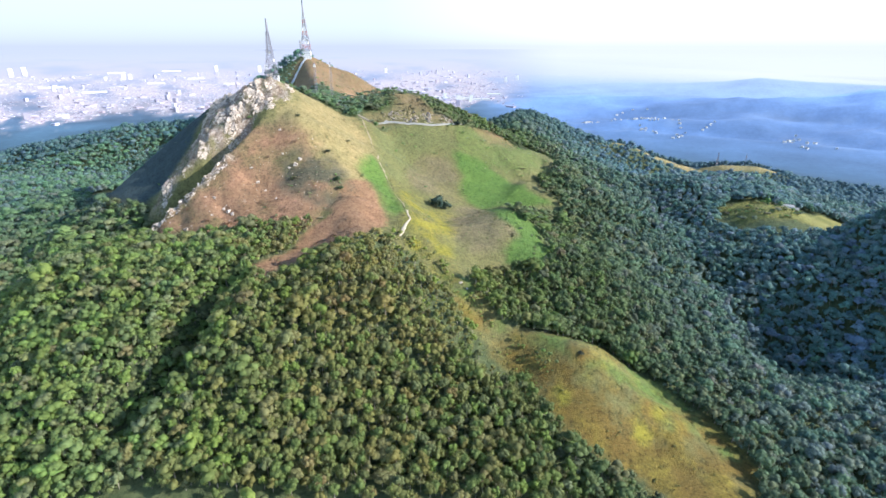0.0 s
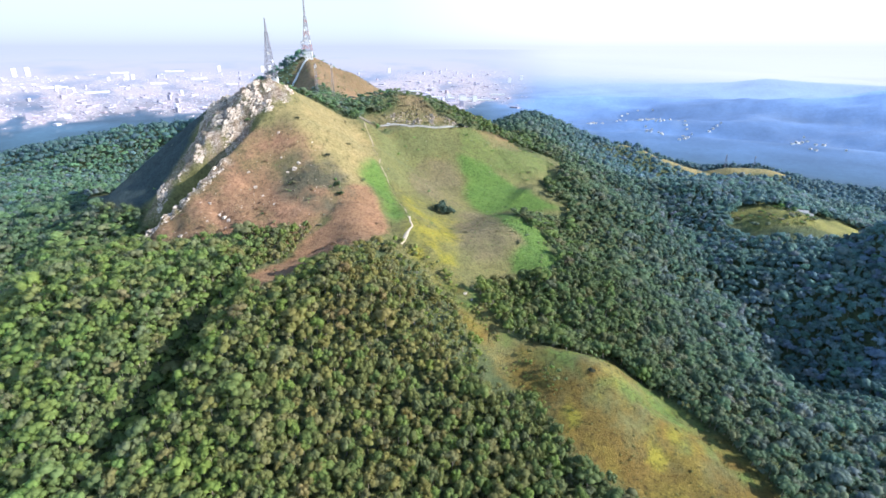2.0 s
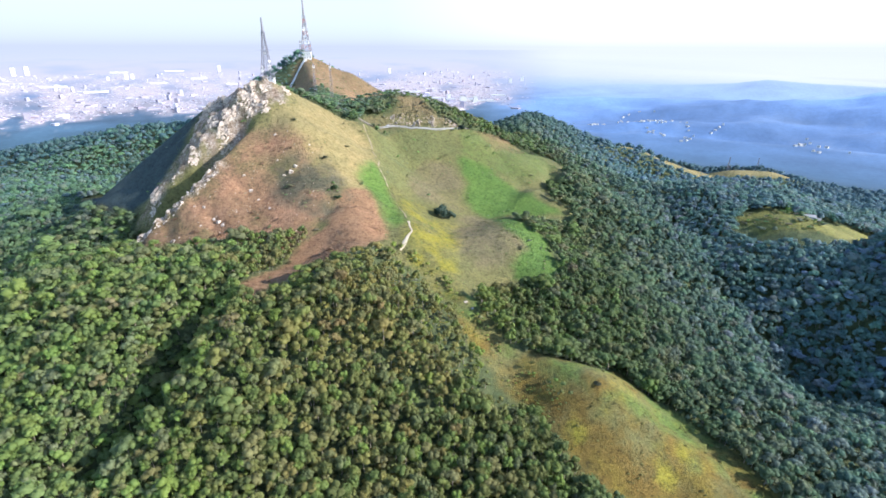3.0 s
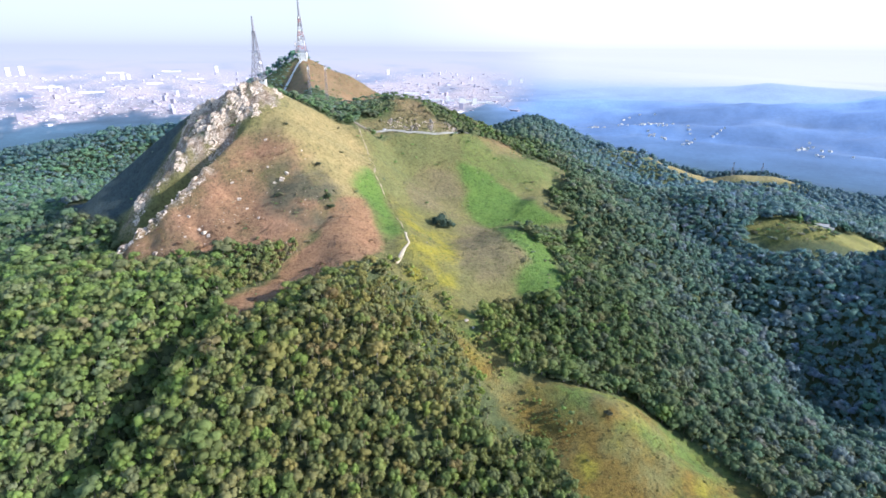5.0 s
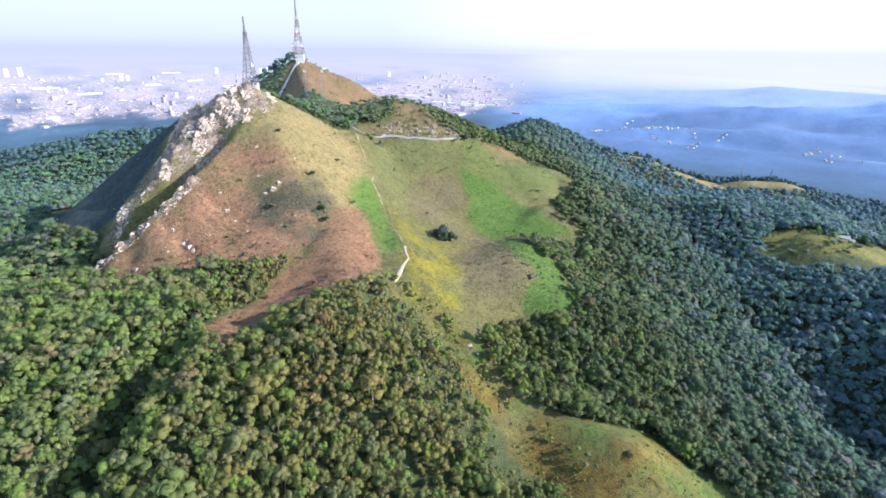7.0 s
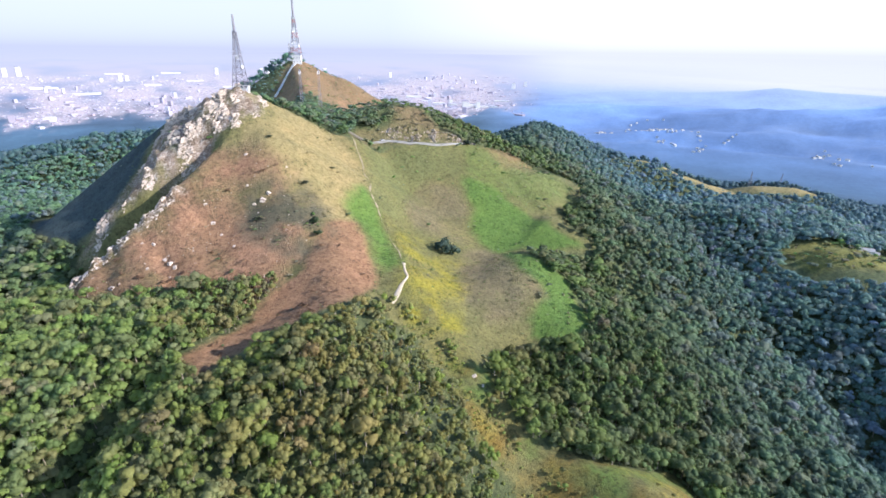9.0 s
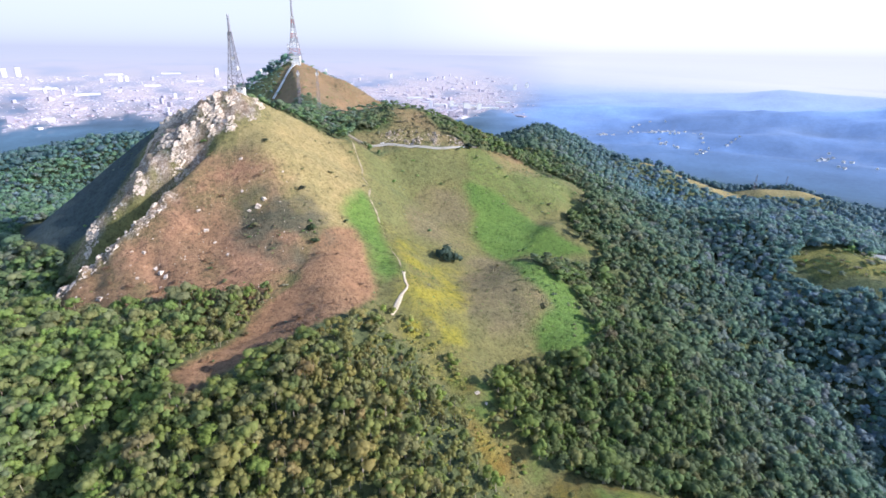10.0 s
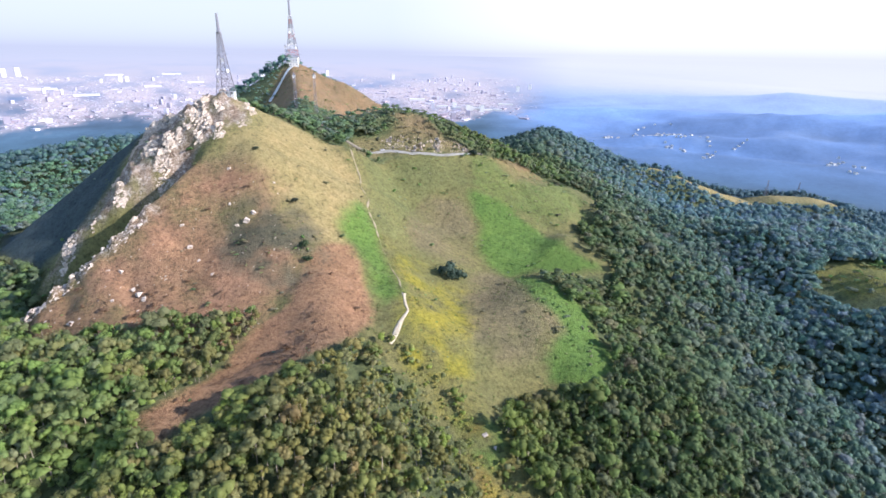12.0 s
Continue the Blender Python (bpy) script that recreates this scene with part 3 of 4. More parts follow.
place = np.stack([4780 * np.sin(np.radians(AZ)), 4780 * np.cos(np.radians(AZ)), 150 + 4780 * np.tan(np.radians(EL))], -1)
cols = AZ.shape[1]
idx = (np.arange(len(AZ) - 1)[:, None] * cols + np.arange(cols - 1)[None, :]).ravel()
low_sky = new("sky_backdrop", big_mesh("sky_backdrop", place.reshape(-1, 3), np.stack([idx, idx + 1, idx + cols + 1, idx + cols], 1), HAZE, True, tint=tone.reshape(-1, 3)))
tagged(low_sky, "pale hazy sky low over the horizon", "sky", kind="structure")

CUBE = np.array([(x, y, z) for z in (0, 1) for y in (-.5, .5) for x in (-.5, .5)], float)
CUBE_QUADS = np.array([(4, 5, 7, 6), (0, 1, 5, 4), (1, 3, 7, 5), (3, 2, 6, 7), (2, 0, 4, 6)])


def scatter_boxes(name, base, size, turn, tint, mat):
    n = len(base)
    v = CUBE[None] * size[:, None, :]
    c, s = np.cos(turn)[:, None], np.sin(turn)[:, None]
    v = np.stack([v[..., 0] * c - v[..., 1] * s, v[..., 0] * s + v[..., 1] * c, v[..., 2]], -1) + base[:, None, :]
    f = CUBE_QUADS[None] + 8 * np.arange(n)[:, None, None]
    return new(name, big_mesh(name, v.reshape(-1, 3), f.reshape(-1, 4), mat, False, tint=np.repeat(tint, 8, 0)))


n = 100000
az = rng.uniform(-50, 14, n)
D = 2800 * (7800 / 2800) ** rng.uniform(0, 1, n)
keep = rng.uniform(0, 1, n) < city_cover(az, D) ** 1.5
az, D = az[keep][:16000], D[keep][:16000]
base = far_place(az, D)
base[:, 2] -= 2
scale = (shrink(D) / D)[:, None]
tall = rng.uniform(0, 1, len(D)) < 0.007
wide = rng.uniform(0, 1, len(D)) < 0.018
size = np.stack([rng.uniform(6, 15, len(D)), rng.uniform(6, 12, len(D)), rng.uniform(2.5, 6, len(D))], 1)
size[tall] = np.stack([rng.uniform(14, 24, tall.sum()), rng.uniform(14, 24, tall.sum()), rng.uniform(18, 42, tall.sum())], 1)
size[wide] = np.stack([rng.uniform(22, 60, wide.sum()), rng.uniform(16, 36, wide.sum()), rng.uniform(7, 11, wide.sum())], 1)
shade = np.array([(0.29, 0.25, 0.26), (0.31, 0.22, 0.205), (0.25, 0.215, 0.245), (0.36, 0.32, 0.325), (0.27, 0.185, 0.18), (0.50, 0.455, 0.45), (0.19, 0.15, 0.16)])[rng.integers(0, 7, len(D))]
# haze mixed into the wall colours, more with distance
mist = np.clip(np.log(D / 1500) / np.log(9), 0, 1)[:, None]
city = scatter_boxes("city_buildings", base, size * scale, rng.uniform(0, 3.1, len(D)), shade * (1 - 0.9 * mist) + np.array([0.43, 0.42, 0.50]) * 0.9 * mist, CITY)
tagged(city, "pale city buildings crowding the hazy plain", "city", kind="stuff")

# ---------------------------------------------------------------- trees
PHI = (1 + 5 ** 0.5) / 2
ICO = np.array([(-1, PHI, 0), (1, PHI, 0), (-1, -PHI, 0), (1, -PHI, 0), (0, -1, PHI), (0, 1, PHI), (0, -1, -PHI), (0, 1, -PHI), (PHI, 0, -1), (PHI, 0, 1), (-PHI, 0, -1), (-PHI, 0, 1)]) / math.hypot(1, PHI)
ICO_F = np.array([(0, 11, 5), (0, 5, 1), (0, 1, 7), (0, 7, 10), (0, 10, 11), (1, 5, 9), (5, 11, 4), (11, 10, 2), (10, 7, 6), (7, 1, 8), (3, 9, 4), (3, 4, 2), (3, 2, 6), (3, 6, 8), (3, 8, 9), (4, 9, 5), (2, 4, 11), (6, 2, 10), (8, 6, 7), (9, 8, 1)])


def crown_shape(lumps, leaves, seed, leaf=0.24):
    """A crown one unit in radius about the origin: uneven clumps, and sprays of leaves standing off them."""
    g = np.random.default_rng(seed)
    v, f, count = [], [], 0
    centres, radii = [], []
    for k in range(lumps):
        ang, lift = k * 2.4 + g.uniform(0, 0.9), g.uniform(-0.3, 0.62)
        off = 0.0 if k == 0 else g.uniform(0.32, 0.74) * math.sqrt(1 - lift * lift)
        c = np.array([off * math.cos(ang), off * math.sin(ang), lift if k else 0.5])
        r = g.uniform(0.30, 0.48) if lumps > 5 else g.uniform(0.36, 0.54) if lumps > 3 else g.uniform(0.42, 0.62) if lumps > 2 else g.uniform(0.7, 0.85)
        centres.append(c), radii.append(r)
        v.append(c + ICO * r * g.uniform(0.62, 1.28, (12, 1)) * np.array([1, 1, 0.9]))
        f.append(ICO_F[ICO[ICO_F].mean(1)[:, 2] > -0.3] + count)
        count += 12
    if leaves:
        pick = g.integers(0, lumps, leaves)
        out = g.normal(size=(leaves, 3))
        out[:, 2] = np.abs(out[:, 2]) * 0.9 - 0.25
        out /= np.linalg.norm(out, axis=1)[:, None]
        mid = np.array(centres)[pick] + out * np.array(radii)[pick][:, None] * g.uniform(0.80, 1.45, (leaves, 1))
        tri = g.normal(size=(leaves, 3, 3)) * leaf * g.uniform(0.5, 1.1, (leaves, 1, 1))
        tri -= 0.75 * (tri * out[:, None, :]).sum(-1, keepdims=True) * out[:, None, :]
        tri -= tri.mean(1, keepdims=True)
        v.append((mid[:, None, :] + tri).reshape(-1, 3))
        f.append(np.arange(leaves * 3).reshape(-1, 3) + count)
    return np.concatenate(v), np.concatenate(f)


LEAF_MEAN = np.array([0.116, 0.140, 0.054])
# leaf colours: deep green, mid green, olive, fresh green, grey green, dry tan
LEAVES = np.array([(0.060, 0.102, 0.046), (0.090, 0.140, 0.050), (0.132, 0.142, 0.060), (0.112, 0.180, 0.044), (0.118, 0.140, 0.086), (0.155, 0.138, 0.082)])


def leaf_tint(x, y):
    """Species by place: dry open wood on the near spur, fresh green in its hollow, deep green in the shaded valley.
    Haze is painted in as added blue.
    """
    n = len(x)
    spur = np.exp(-((x + 45 + 0.25 * (y - 280)) / 62) ** 2) * (y < 420)
    valley = np.clip((x - 60) / 80, 0, 1)
    w = np.stack([0.25 + 0.6 * valley, np.full(n, 0.9), 0.35 + 1.3 * spur, 0.95 * (1 - valley) * (1 - spur) + 0.02, 0.3 + 0.7 * spur, 0.02 + 0.2 * spur], 1)
    w *= np.exp(0.9 * np.stack([fbm(x, y, 30, 200 + k) for k in range(6)], 1))
    pick = (rng.uniform(0, 1, (n, 1)) * w.sum(1, keepdims=True) > np.cumsum(w, 1)).sum(1).clip(0, 5)
    # blue of the hazy air put into the leaves, far left and east
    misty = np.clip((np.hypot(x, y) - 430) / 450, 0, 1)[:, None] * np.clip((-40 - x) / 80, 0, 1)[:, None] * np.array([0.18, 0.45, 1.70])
    haze_blue = misty + np.clip((x - 125) / 200, 0, 1)[:, None] * np.array([0.22, 0.48, 2.25])
    return (0.62 * LEAVES[pick] + 0.38 * LEAF_MEAN) * (np.array([1.07, 1.0, 0.97]) + spur[:, None] * np.array([0.07, 0.0, 0.04])) * (1 + 0.16 * np.clip((-110 - x) / 40, 0, 1) * np.clip((420 - y) / 80, 0, 1))[:, None] * rng.uniform(0.8, 1.22, (n, 1)) * rng.uniform(0.94, 1.06, (n, 3)) * (1 + haze_blue) * (1.0 + 0.26 * np.clip((60 - x) / 80, 0, 1)[:, None] * np.clip((490 - y) / 60, 0, 1)[:, None] + 0.08 * np.clip((x - 60) / 80, 0, 1)[:, None]) * (1 + np.clip((90 - x) / 80, 0, 1)[:, None] * np.clip((520 - y) / 80, 0, 1)[:, None] * (0.45 + 0.55 * np.clip((x + 150) / 60, 0, 1)[:, None]) * np.array([0.15, 0.05, -0.24]))


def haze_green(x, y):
    """Leaf colours with the blue of the air mixed in towards the far valleys."""
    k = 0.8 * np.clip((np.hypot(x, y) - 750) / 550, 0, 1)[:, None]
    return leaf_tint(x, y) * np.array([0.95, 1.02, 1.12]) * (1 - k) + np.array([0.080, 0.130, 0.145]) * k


def plant(x0, x1, y0, y1, gap, wedge=True):
    xs, ys = np.meshgrid(np.arange(x0, x1, gap), np.arange(y0, y1, gap))
    xs = (xs + rng.uniform(-0.48, 0.48, xs.shape) * gap).ravel()
    ys = (ys + rng.uniform(-0.48, 0.48, ys.shape) * gap).ravel()
    gap_noise = fbm(xs, ys, 16, 230)
    sway = np.clip(xs / 80, -1.6, 1.6)
    ok = (opened(xs, ys) < 0.35) & (opened(xs + 0.25 * sway * 5, ys + 4.5) < 0.5) & (soft_in(xs + 0.25 * sway * 11, ys + 10, FERN_STRIP, 4, 2.5) < 0.5)
    ok &= (gap_noise > -0.62) & (inside(xs + 1.5, ys + 11, GREEN_BOWL) < 0)
    for field, gaps in ((HILL_MEADOW, (8, 16, 25)), (FAR_MEADOW, (8, 16, 24)), (FAR_MEADOW_EAST, (8, 16))):
        for g in gaps:
            ok &= inside(xs + 0.65 * g, ys + g, field) < 0
    if wedge:
        ok &= np.abs(xs) < 0.95 * ys + 60
    return xs[ok], ys[ok]


def grow(name, x, y, radius, tall, shapes, tint, deep=0.46, mid=0.56):
    """Many crowns in one mesh, each at its own size, turn and lean."""
    z = height(x, y)
    deep, mid = np.broadcast_to(deep, x.shape), np.broadcast_to(mid, x.shape)
    which, turn = rng.integers(0, len(shapes), len(x)), rng.uniform(0, 6.28, len(x))
    vs, fs, ts, count = [], [], [], 0
    for k, (sv, sf) in enumerate(shapes):
        m = which == k
        n = int(m.sum())
        c, s = np.cos(turn[m])[:, None], np.sin(turn[m])[:, None]
        r = radius[m][:, None]
        lean = rng.normal(0, 0.06, (n, 2))
        px, py, pz = sv[None, :, 0], sv[None, :, 1], sv[None, :, 2]
        wx = (px * c - py * s) * r + x[m][:, None] + lean[:, :1] * pz * r
        wy = (px * s + py * c) * r + y[m][:, None] + lean[:, 1:] * pz * r
        wz = z[m][:, None] + (mid[m] * tall[m])[:, None] + pz * (deep[m] * tall[m])[:, None]
        vs.append(np.stack([wx, wy, wz], -1).reshape(-1, 3))
        fs.append((sf[None] + count + len(sv) * np.arange(n)[:, None, None]).reshape(-1, 3))
        ts.append(np.repeat(tint[m], len(sv), 0))
        count += n * len(sv)
    return new(name, big_mesh(name, np.concatenate(vs), np.concatenate(fs), LEAF, True, tint=np.concatenate(ts)))


def trunks(name, x, y, tall, wide):
    z = height(x, y)
    n = len(x)
    ang = np.arange(4) * math.pi / 2
    ring = np.stack([np.cos(ang), np.sin(ang)], 1)
    low = np.concatenate([ring[None] * wide[:, None, None] + np.stack([x, y], 1)[:, None], np.broadcast_to((z - 0.6)[:, None, None], (n, 4, 1))], -1)
    lean = rng.normal(0, 0.5, (n, 1, 2))
    high = np.concatenate([ring[None] * wide[:, None, None] * 0.5 + np.stack([x, y], 1)[:, None] + lean, np.broadcast_to((z + tall)[:, None, None], (n, 4, 1))], -1)
    v = np.concatenate([low, high], 1).reshape(-1, 3)
    q = np.array([(k, (k + 1) % 4, 4 + (k + 1) % 4, 4 + k) for k in range(4)])
    return new(name, big_mesh(name, v, (q[None] + 8 * np.arange(n)[:, None, None]).reshape(-1, 4), BARK, True))


NEAR = [crown_shape(7, 165, 300 + k, 0.135) for k in range(12)]
MID = [crown_shape(5, 62, 330 + k, 0.18) for k in range(10)]
FAR = [crown_shape(3, 16, 350 + k, 0.27) for k in range(9)]
TUFT = [crown_shape(1, 9, 370 + k, 0.40) for k in range(5)]
CLUMP = [crown_shape(1, 6, 380 + k, 0.42) for k in range(7)]

# the nearest trees, each a thing of its own
STAND = (-105, 55, 180, 260)
x, y = plant(-410, 430, 182, 425, 5.0)
alone = (x > STAND[0]) & (x < STAND[1]) & (y > STAND[2]) & (y < STAND[3])
own = rng.permutation(np.flatnonzero(alone))[:285]
rest = np.ones(len(x), bool)
rest[own] = False
radius = np.clip(rng.lognormal(1.27, 0.30, len(x)), 1.9, 6.6) * (1 + 0.18 * fbm(x, y, 40, 210)) * np.where(rng.uniform(0, 1, len(x)) < 0.06, 1.45, 1.0) * np.where(rng.uniform(0, 1, len(x)) < 0.22, 0.88, 1.0)
tall = radius * 1.25 + rng.uniform(2.5, 5.5, len(x))
lean_wood = np.exp(-((x + 35 + 0.25 * (y - 280)) / 55) ** 2) * (y < 400)        # thin open trees on the near spur
scrubby = 0.5 * soft_in(x, y, SCRUB_EDGE, 8, 8)
beside = np.maximum.reduce([soft_in(x - k, y + 0.25 * k, FERN_STRIP, 5, 3) for k in (6, 13, 21, 30)]) * (opened(x, y) < 0.5)
radius = radius * (1 - 0.22 * lean_wood) * (1 - 0.38 * scrubby)
tall = tall * (1 + 0.20 * lean_wood) * (1 - 0.42 * scrubby) * (1 - 0.35 * beside)
rest &= ~((scrubby > 0.4) & (rng.uniform(0, 1, len(x)) < 0.2))
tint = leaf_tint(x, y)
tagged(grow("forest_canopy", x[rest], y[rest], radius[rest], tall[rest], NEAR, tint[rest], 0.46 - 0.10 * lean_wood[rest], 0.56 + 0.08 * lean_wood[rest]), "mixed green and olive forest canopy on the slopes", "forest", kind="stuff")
tagged(trunks("forest_trunks", x[rest], y[rest], tall[rest] * 0.8, radius[rest] * 0.055), "slender pale tree trunks under the canopy", "trunks", kind="stuff")


# undergrowth between the trunks and small scrub at the forest's edge
ux, uy = plant(-260, 170, 190, 400, 3.6)
ex, ey = rng.uniform(-45, 72, 1500), rng.uniform(245, 385, 1500)
on = (inside(ex, ey, SCRUB_EDGE) > -6) & (fbm(ex, ey, 14, 235) > -0.25)
ux, uy = np.concatenate([ux, ex[on]]), np.concatenate([uy, ey[on]])
edge = soft_in(ux, uy, SCRUB_EDGE, 8, 8)
wide = rng.uniform(1.3, 2.6, len(ux)) * (1 - edge * rng.uniform(0.45, 0.75, len(ux)))
under = leaf_tint(ux, uy) * (1.1 + 0.1 * edge[:, None]) * (1 + edge[:, None] * np.array([0.12, 0.06, -0.12]))
tagged(grow("undergrowth", ux, uy, wide, wide * rng.uniform(1.2, 2.2, len(ux)) * (1 - 0.4 * edge), TUFT, under), "low olive scrub and undergrowth at the forest edge", "undergrowth", kind="stuff")


def tree_model(seed, col):
    """One tree on its own base: trunk with limbs, and a crown of leafy clumps."""
    g = np.random.default_rng(seed)
    root = new("tree")
    tagged(root, "slender forest tree with an uneven leafy crown", "tree", "trees on the near spur", "thing")
    r, h = g.uniform(2.7, 4.2), g.uniform(8.6, 12.0)
    bm = bmesh.new()
    bar(bm, (0, 0, -0.8), (0.15, 0.1, h * 0.55), 0.2, 0.13, 6)
    bar(bm, (0.15, 0.1, h * 0.55), (0.3, -0.1, h * 0.9), 0.13, 0.05, 5)
    for k in range(5):
        t = 2.4 * k + g.uniform(0, 0.8)
        z = h * g.uniform(0.45, 0.7)
        bar(bm, (0.12, 0.08, z), (math.cos(t) * r * 0.6, math.sin(t) * r * 0.6, z + h * 0.2), 0.08, 0.03, 4)
    part("trunk", bm, BARK, root)
    v, f = crown_shape(13, 520, seed + 50, 0.115)
    v = v * np.array([r, r, h * 0.42]) + np.array([0.2, 0, h * 0.58])
    crown = new("crown", big_mesh("crown", v, f, LEAF, True, tint=np.broadcast_to(col * g.uniform(0.85, 1.15), (len(v), 3))))
    crown.parent = root
    return root


models = [tree_model(400 + k, (0.55 * LEAVES[(2, 1, 4, 2, 1, 5, 2, 3, 2, 1)[k]] + 0.45 * LEAF_MEAN) * 1.27 * np.array([1.15, 1.05, 0.78])) for k in range(10)]
for i, (tx, ty) in enumerate(zip(x[own], y[own])):
    k = int(rng.integers(0, 10))
    m = pose(tx, ty, spot(tx, ty), 0, 0, float(rng.uniform(0, 360)))
    if i < 10:
        models[i].matrix_basis = m
    else:
        copy_thing(models[k], m)

x, y = plant(-700, 720, 425, 650, 5.7)
radius = np.clip(rng.lognormal(1.40, 0.30, len(x)), 2.2, 7.0) * (1 + 0.18 * fbm(x, y, 40, 211)) * np.where(rng.uniform(0, 1, len(x)) < 0.06, 1.4, 1.0)
low = 1 - 0.55 * np.exp(-(((x + 150) / 60) ** 2 + ((y - 660) / 75) ** 2)) - 0.5 * np.exp(-(((x - 88) / 32) ** 2 + ((y - 485) / 40) ** 2))
tall = (radius * 1.2 + rng.uniform(2, 4.5, len(x))) * low
shut = np.clip((x - 200) / 50, 0, 1)          # close even canopy in the eastern valley
tall = tall * (1 - shut) + (10.5 + rng.normal(0, 0.9, len(x))) * shut
radius = radius * (1 + 0.06 * shut)
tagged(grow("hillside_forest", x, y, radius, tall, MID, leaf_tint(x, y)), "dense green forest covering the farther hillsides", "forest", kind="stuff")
x, y = plant(-230, 230, -110, 182, 11.0, False)
radius = np.clip(rng.lognormal(1.3, 0.25, len(x)), 2.4, 6.0)
tagged(grow("valley_forest", x, y, radius, radius * 1.2 + rng.uniform(2, 4.5, len(x)), FAR, leaf_tint(x, y)), "dense green forest in the valley under the flight", "forest", kind="stuff")
x, y = plant(-840, 840, 650, 880, 6.9)
low = 1 - 0.68 * np.exp(-(((x + 160) / 70) ** 2 + ((y - 690) / 75) ** 2)) - 0.55 * np.exp(-(((x + 40) / 60) ** 2 + ((y - 715) / 50) ** 2)) - 0.55 * np.exp(-(((x + 255) / 50) ** 2 + ((y - 860) / 90) ** 2))
radius = np.clip(rng.lognormal(1.44, 0.28, len(x)), 2.4, 7.0) * (0.3 + 0.7 * low)
tall = (radius * 1.2 + rng.uniform(1.5, 4.5, len(x))) * low
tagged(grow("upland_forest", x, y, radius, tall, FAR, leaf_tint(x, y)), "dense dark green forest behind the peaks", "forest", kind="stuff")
x, y = plant(-1250, 1200, 880, 1390, 8.6)
ok = np.hypot(x, y) < 1400
x, y = x[ok], y[ok]
radius = np.clip(rng.lognormal(1.56, 0.28, len(x)), 3.2, 8.0)
tall = radius * 1.3 + rng.uniform(2, 5, len(x))
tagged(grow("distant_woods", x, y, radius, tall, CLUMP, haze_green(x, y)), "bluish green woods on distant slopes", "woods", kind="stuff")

# ---------------------------------------------------------------- trail and road
def smooth_line(nodes, gap):
    """A rounded line through nodes in plan."""
    p = np.array(nodes, float)
    p = np.vstack([2 * p[0] - p[1], p, 2 * p[-1] - p[-2]])
    out = []
    for k in range(1, len(p) - 2):
        n = max(2, int(np.hypot(*(p[k + 1] - p[k])) / gap))
        for t in np.linspace(0, 1, n, endpoint=False):
            out.append(0.5 * (2 * p[k] + (p[k + 1] - p[k - 1]) * t + (2 * p[k - 1] - 5 * p[k] + 4 * p[k + 1] - p[k + 2]) * t ** 2 + (3 * p[k] - p[k - 1] - 3 * p[k + 1] + p[k + 2]) * t ** 3))
    return np.array(out + [p[-2]])


def ribbon(name, nodes, width, mat, lift=0.35, uneven=0.25, seed=5, level=False):
    """A strip laid on the ground, its edges running down into it."""
    line = smooth_line(nodes, 1.6)
    way = np.gradient(line, axis=0)
    side = np.stack([-way[:, 1], way[:, 0]], 1) / np.linalg.norm(way, axis=1)[:, None]
    half = width / 2 * (1 + uneven * value_noise(np.arange(len(line)) / 3.0, np.zeros(len(line)), seed))
    rows = []
    for k, drop in ((-1.25, 1.2), (-1, 0), (-0.3, 0), (0.3, 0), (1, 0), (1.25, 1.2)):
        q = line + side * (half * k)[:, None]
        z = height(*(line if level else q).T) + lift - drop
        rows.append(np.column_stack([q, z]))
    v = np.stack(rows, 1)
    n = len(line)
    i = (np.arange(n - 1)[:, None] * 6 + np.arange(5)[None]).ravel()
    return new(name, big_mesh(name, v.reshape(-1, 3), np.stack([i, i + 6, i + 7, i + 1], 1), mat, True))


UPPER_TRAIL = [(-92, 592), (-83, 570), (-77, 555), (-74, 541), (-67, 530), (-65, 513), (-58, 498), (-54, 487), (-47, 470)]
MIDDLE_TRAIL = [(-45, 463), (-41, 452), (-36, 441), (-33, 430)]
LOWER_TRAIL = [(-31, 424), (-29, 412), (-27, 404), (-30, 396), (-32, 388), (-34, 379)]
tagged(ribbon("footpath", UPPER_TRAIL, 0.8, PATH, lift=0.12, seed=5, uneven=1.5), "narrow worn dirt footpath through the grass", "footpath", kind="structure")
tagged(ribbon("footpath", MIDDLE_TRAIL, 0.5, PATH, lift=0.15, seed=8, uneven=1.1), "faint dirt footpath through yellow grass", "footpath", kind="structure")
tagged(ribbon("dirt_path", LOWER_TRAIL, 2.2, DIRT, lift=0.25, seed=6, uneven=0.5), "wide pale bare earth path on the ridge", "footpath", kind="structure")
ROAD = [(-130, 644), (-112, 633), (-96, 624), (-79, 622), (-66, 628), (-33, 636), (-5, 646), (11, 655), (26, 668)]
tagged(ribbon("road", ROAD, 3.6, ASPHALT, 0.5, 0.05, level=True), "pale mountain road below the rocky cut", "road", kind="structure")


def kerb_wall(name, nodes, offset, wide, tall):
    line = smooth_line(nodes, 2.2)
    way = np.gradient(line, axis=0)
    side = np.stack([-way[:, 1], way[:, 0]], 1) / np.linalg.norm(way, axis=1)[:, None]
    mid = line + side * offset
    z = height(*line.T)
    rows = [np.column_stack([mid + side * k, z + h]) for k, h in ((-wide / 2, -1.5), (-wide / 2, tall), (wide / 2, tall), (wide / 2, -1.5))]
    v = np.stack(rows, 1)
    i = (np.arange(len(line) - 1)[:, None] * 4 + np.arange(3)[None]).ravel()
    return new(name, big_mesh(name, v.reshape(-1, 3), np.stack([i, i + 4, i + 5, i + 1], 1), CONCRETE, False))


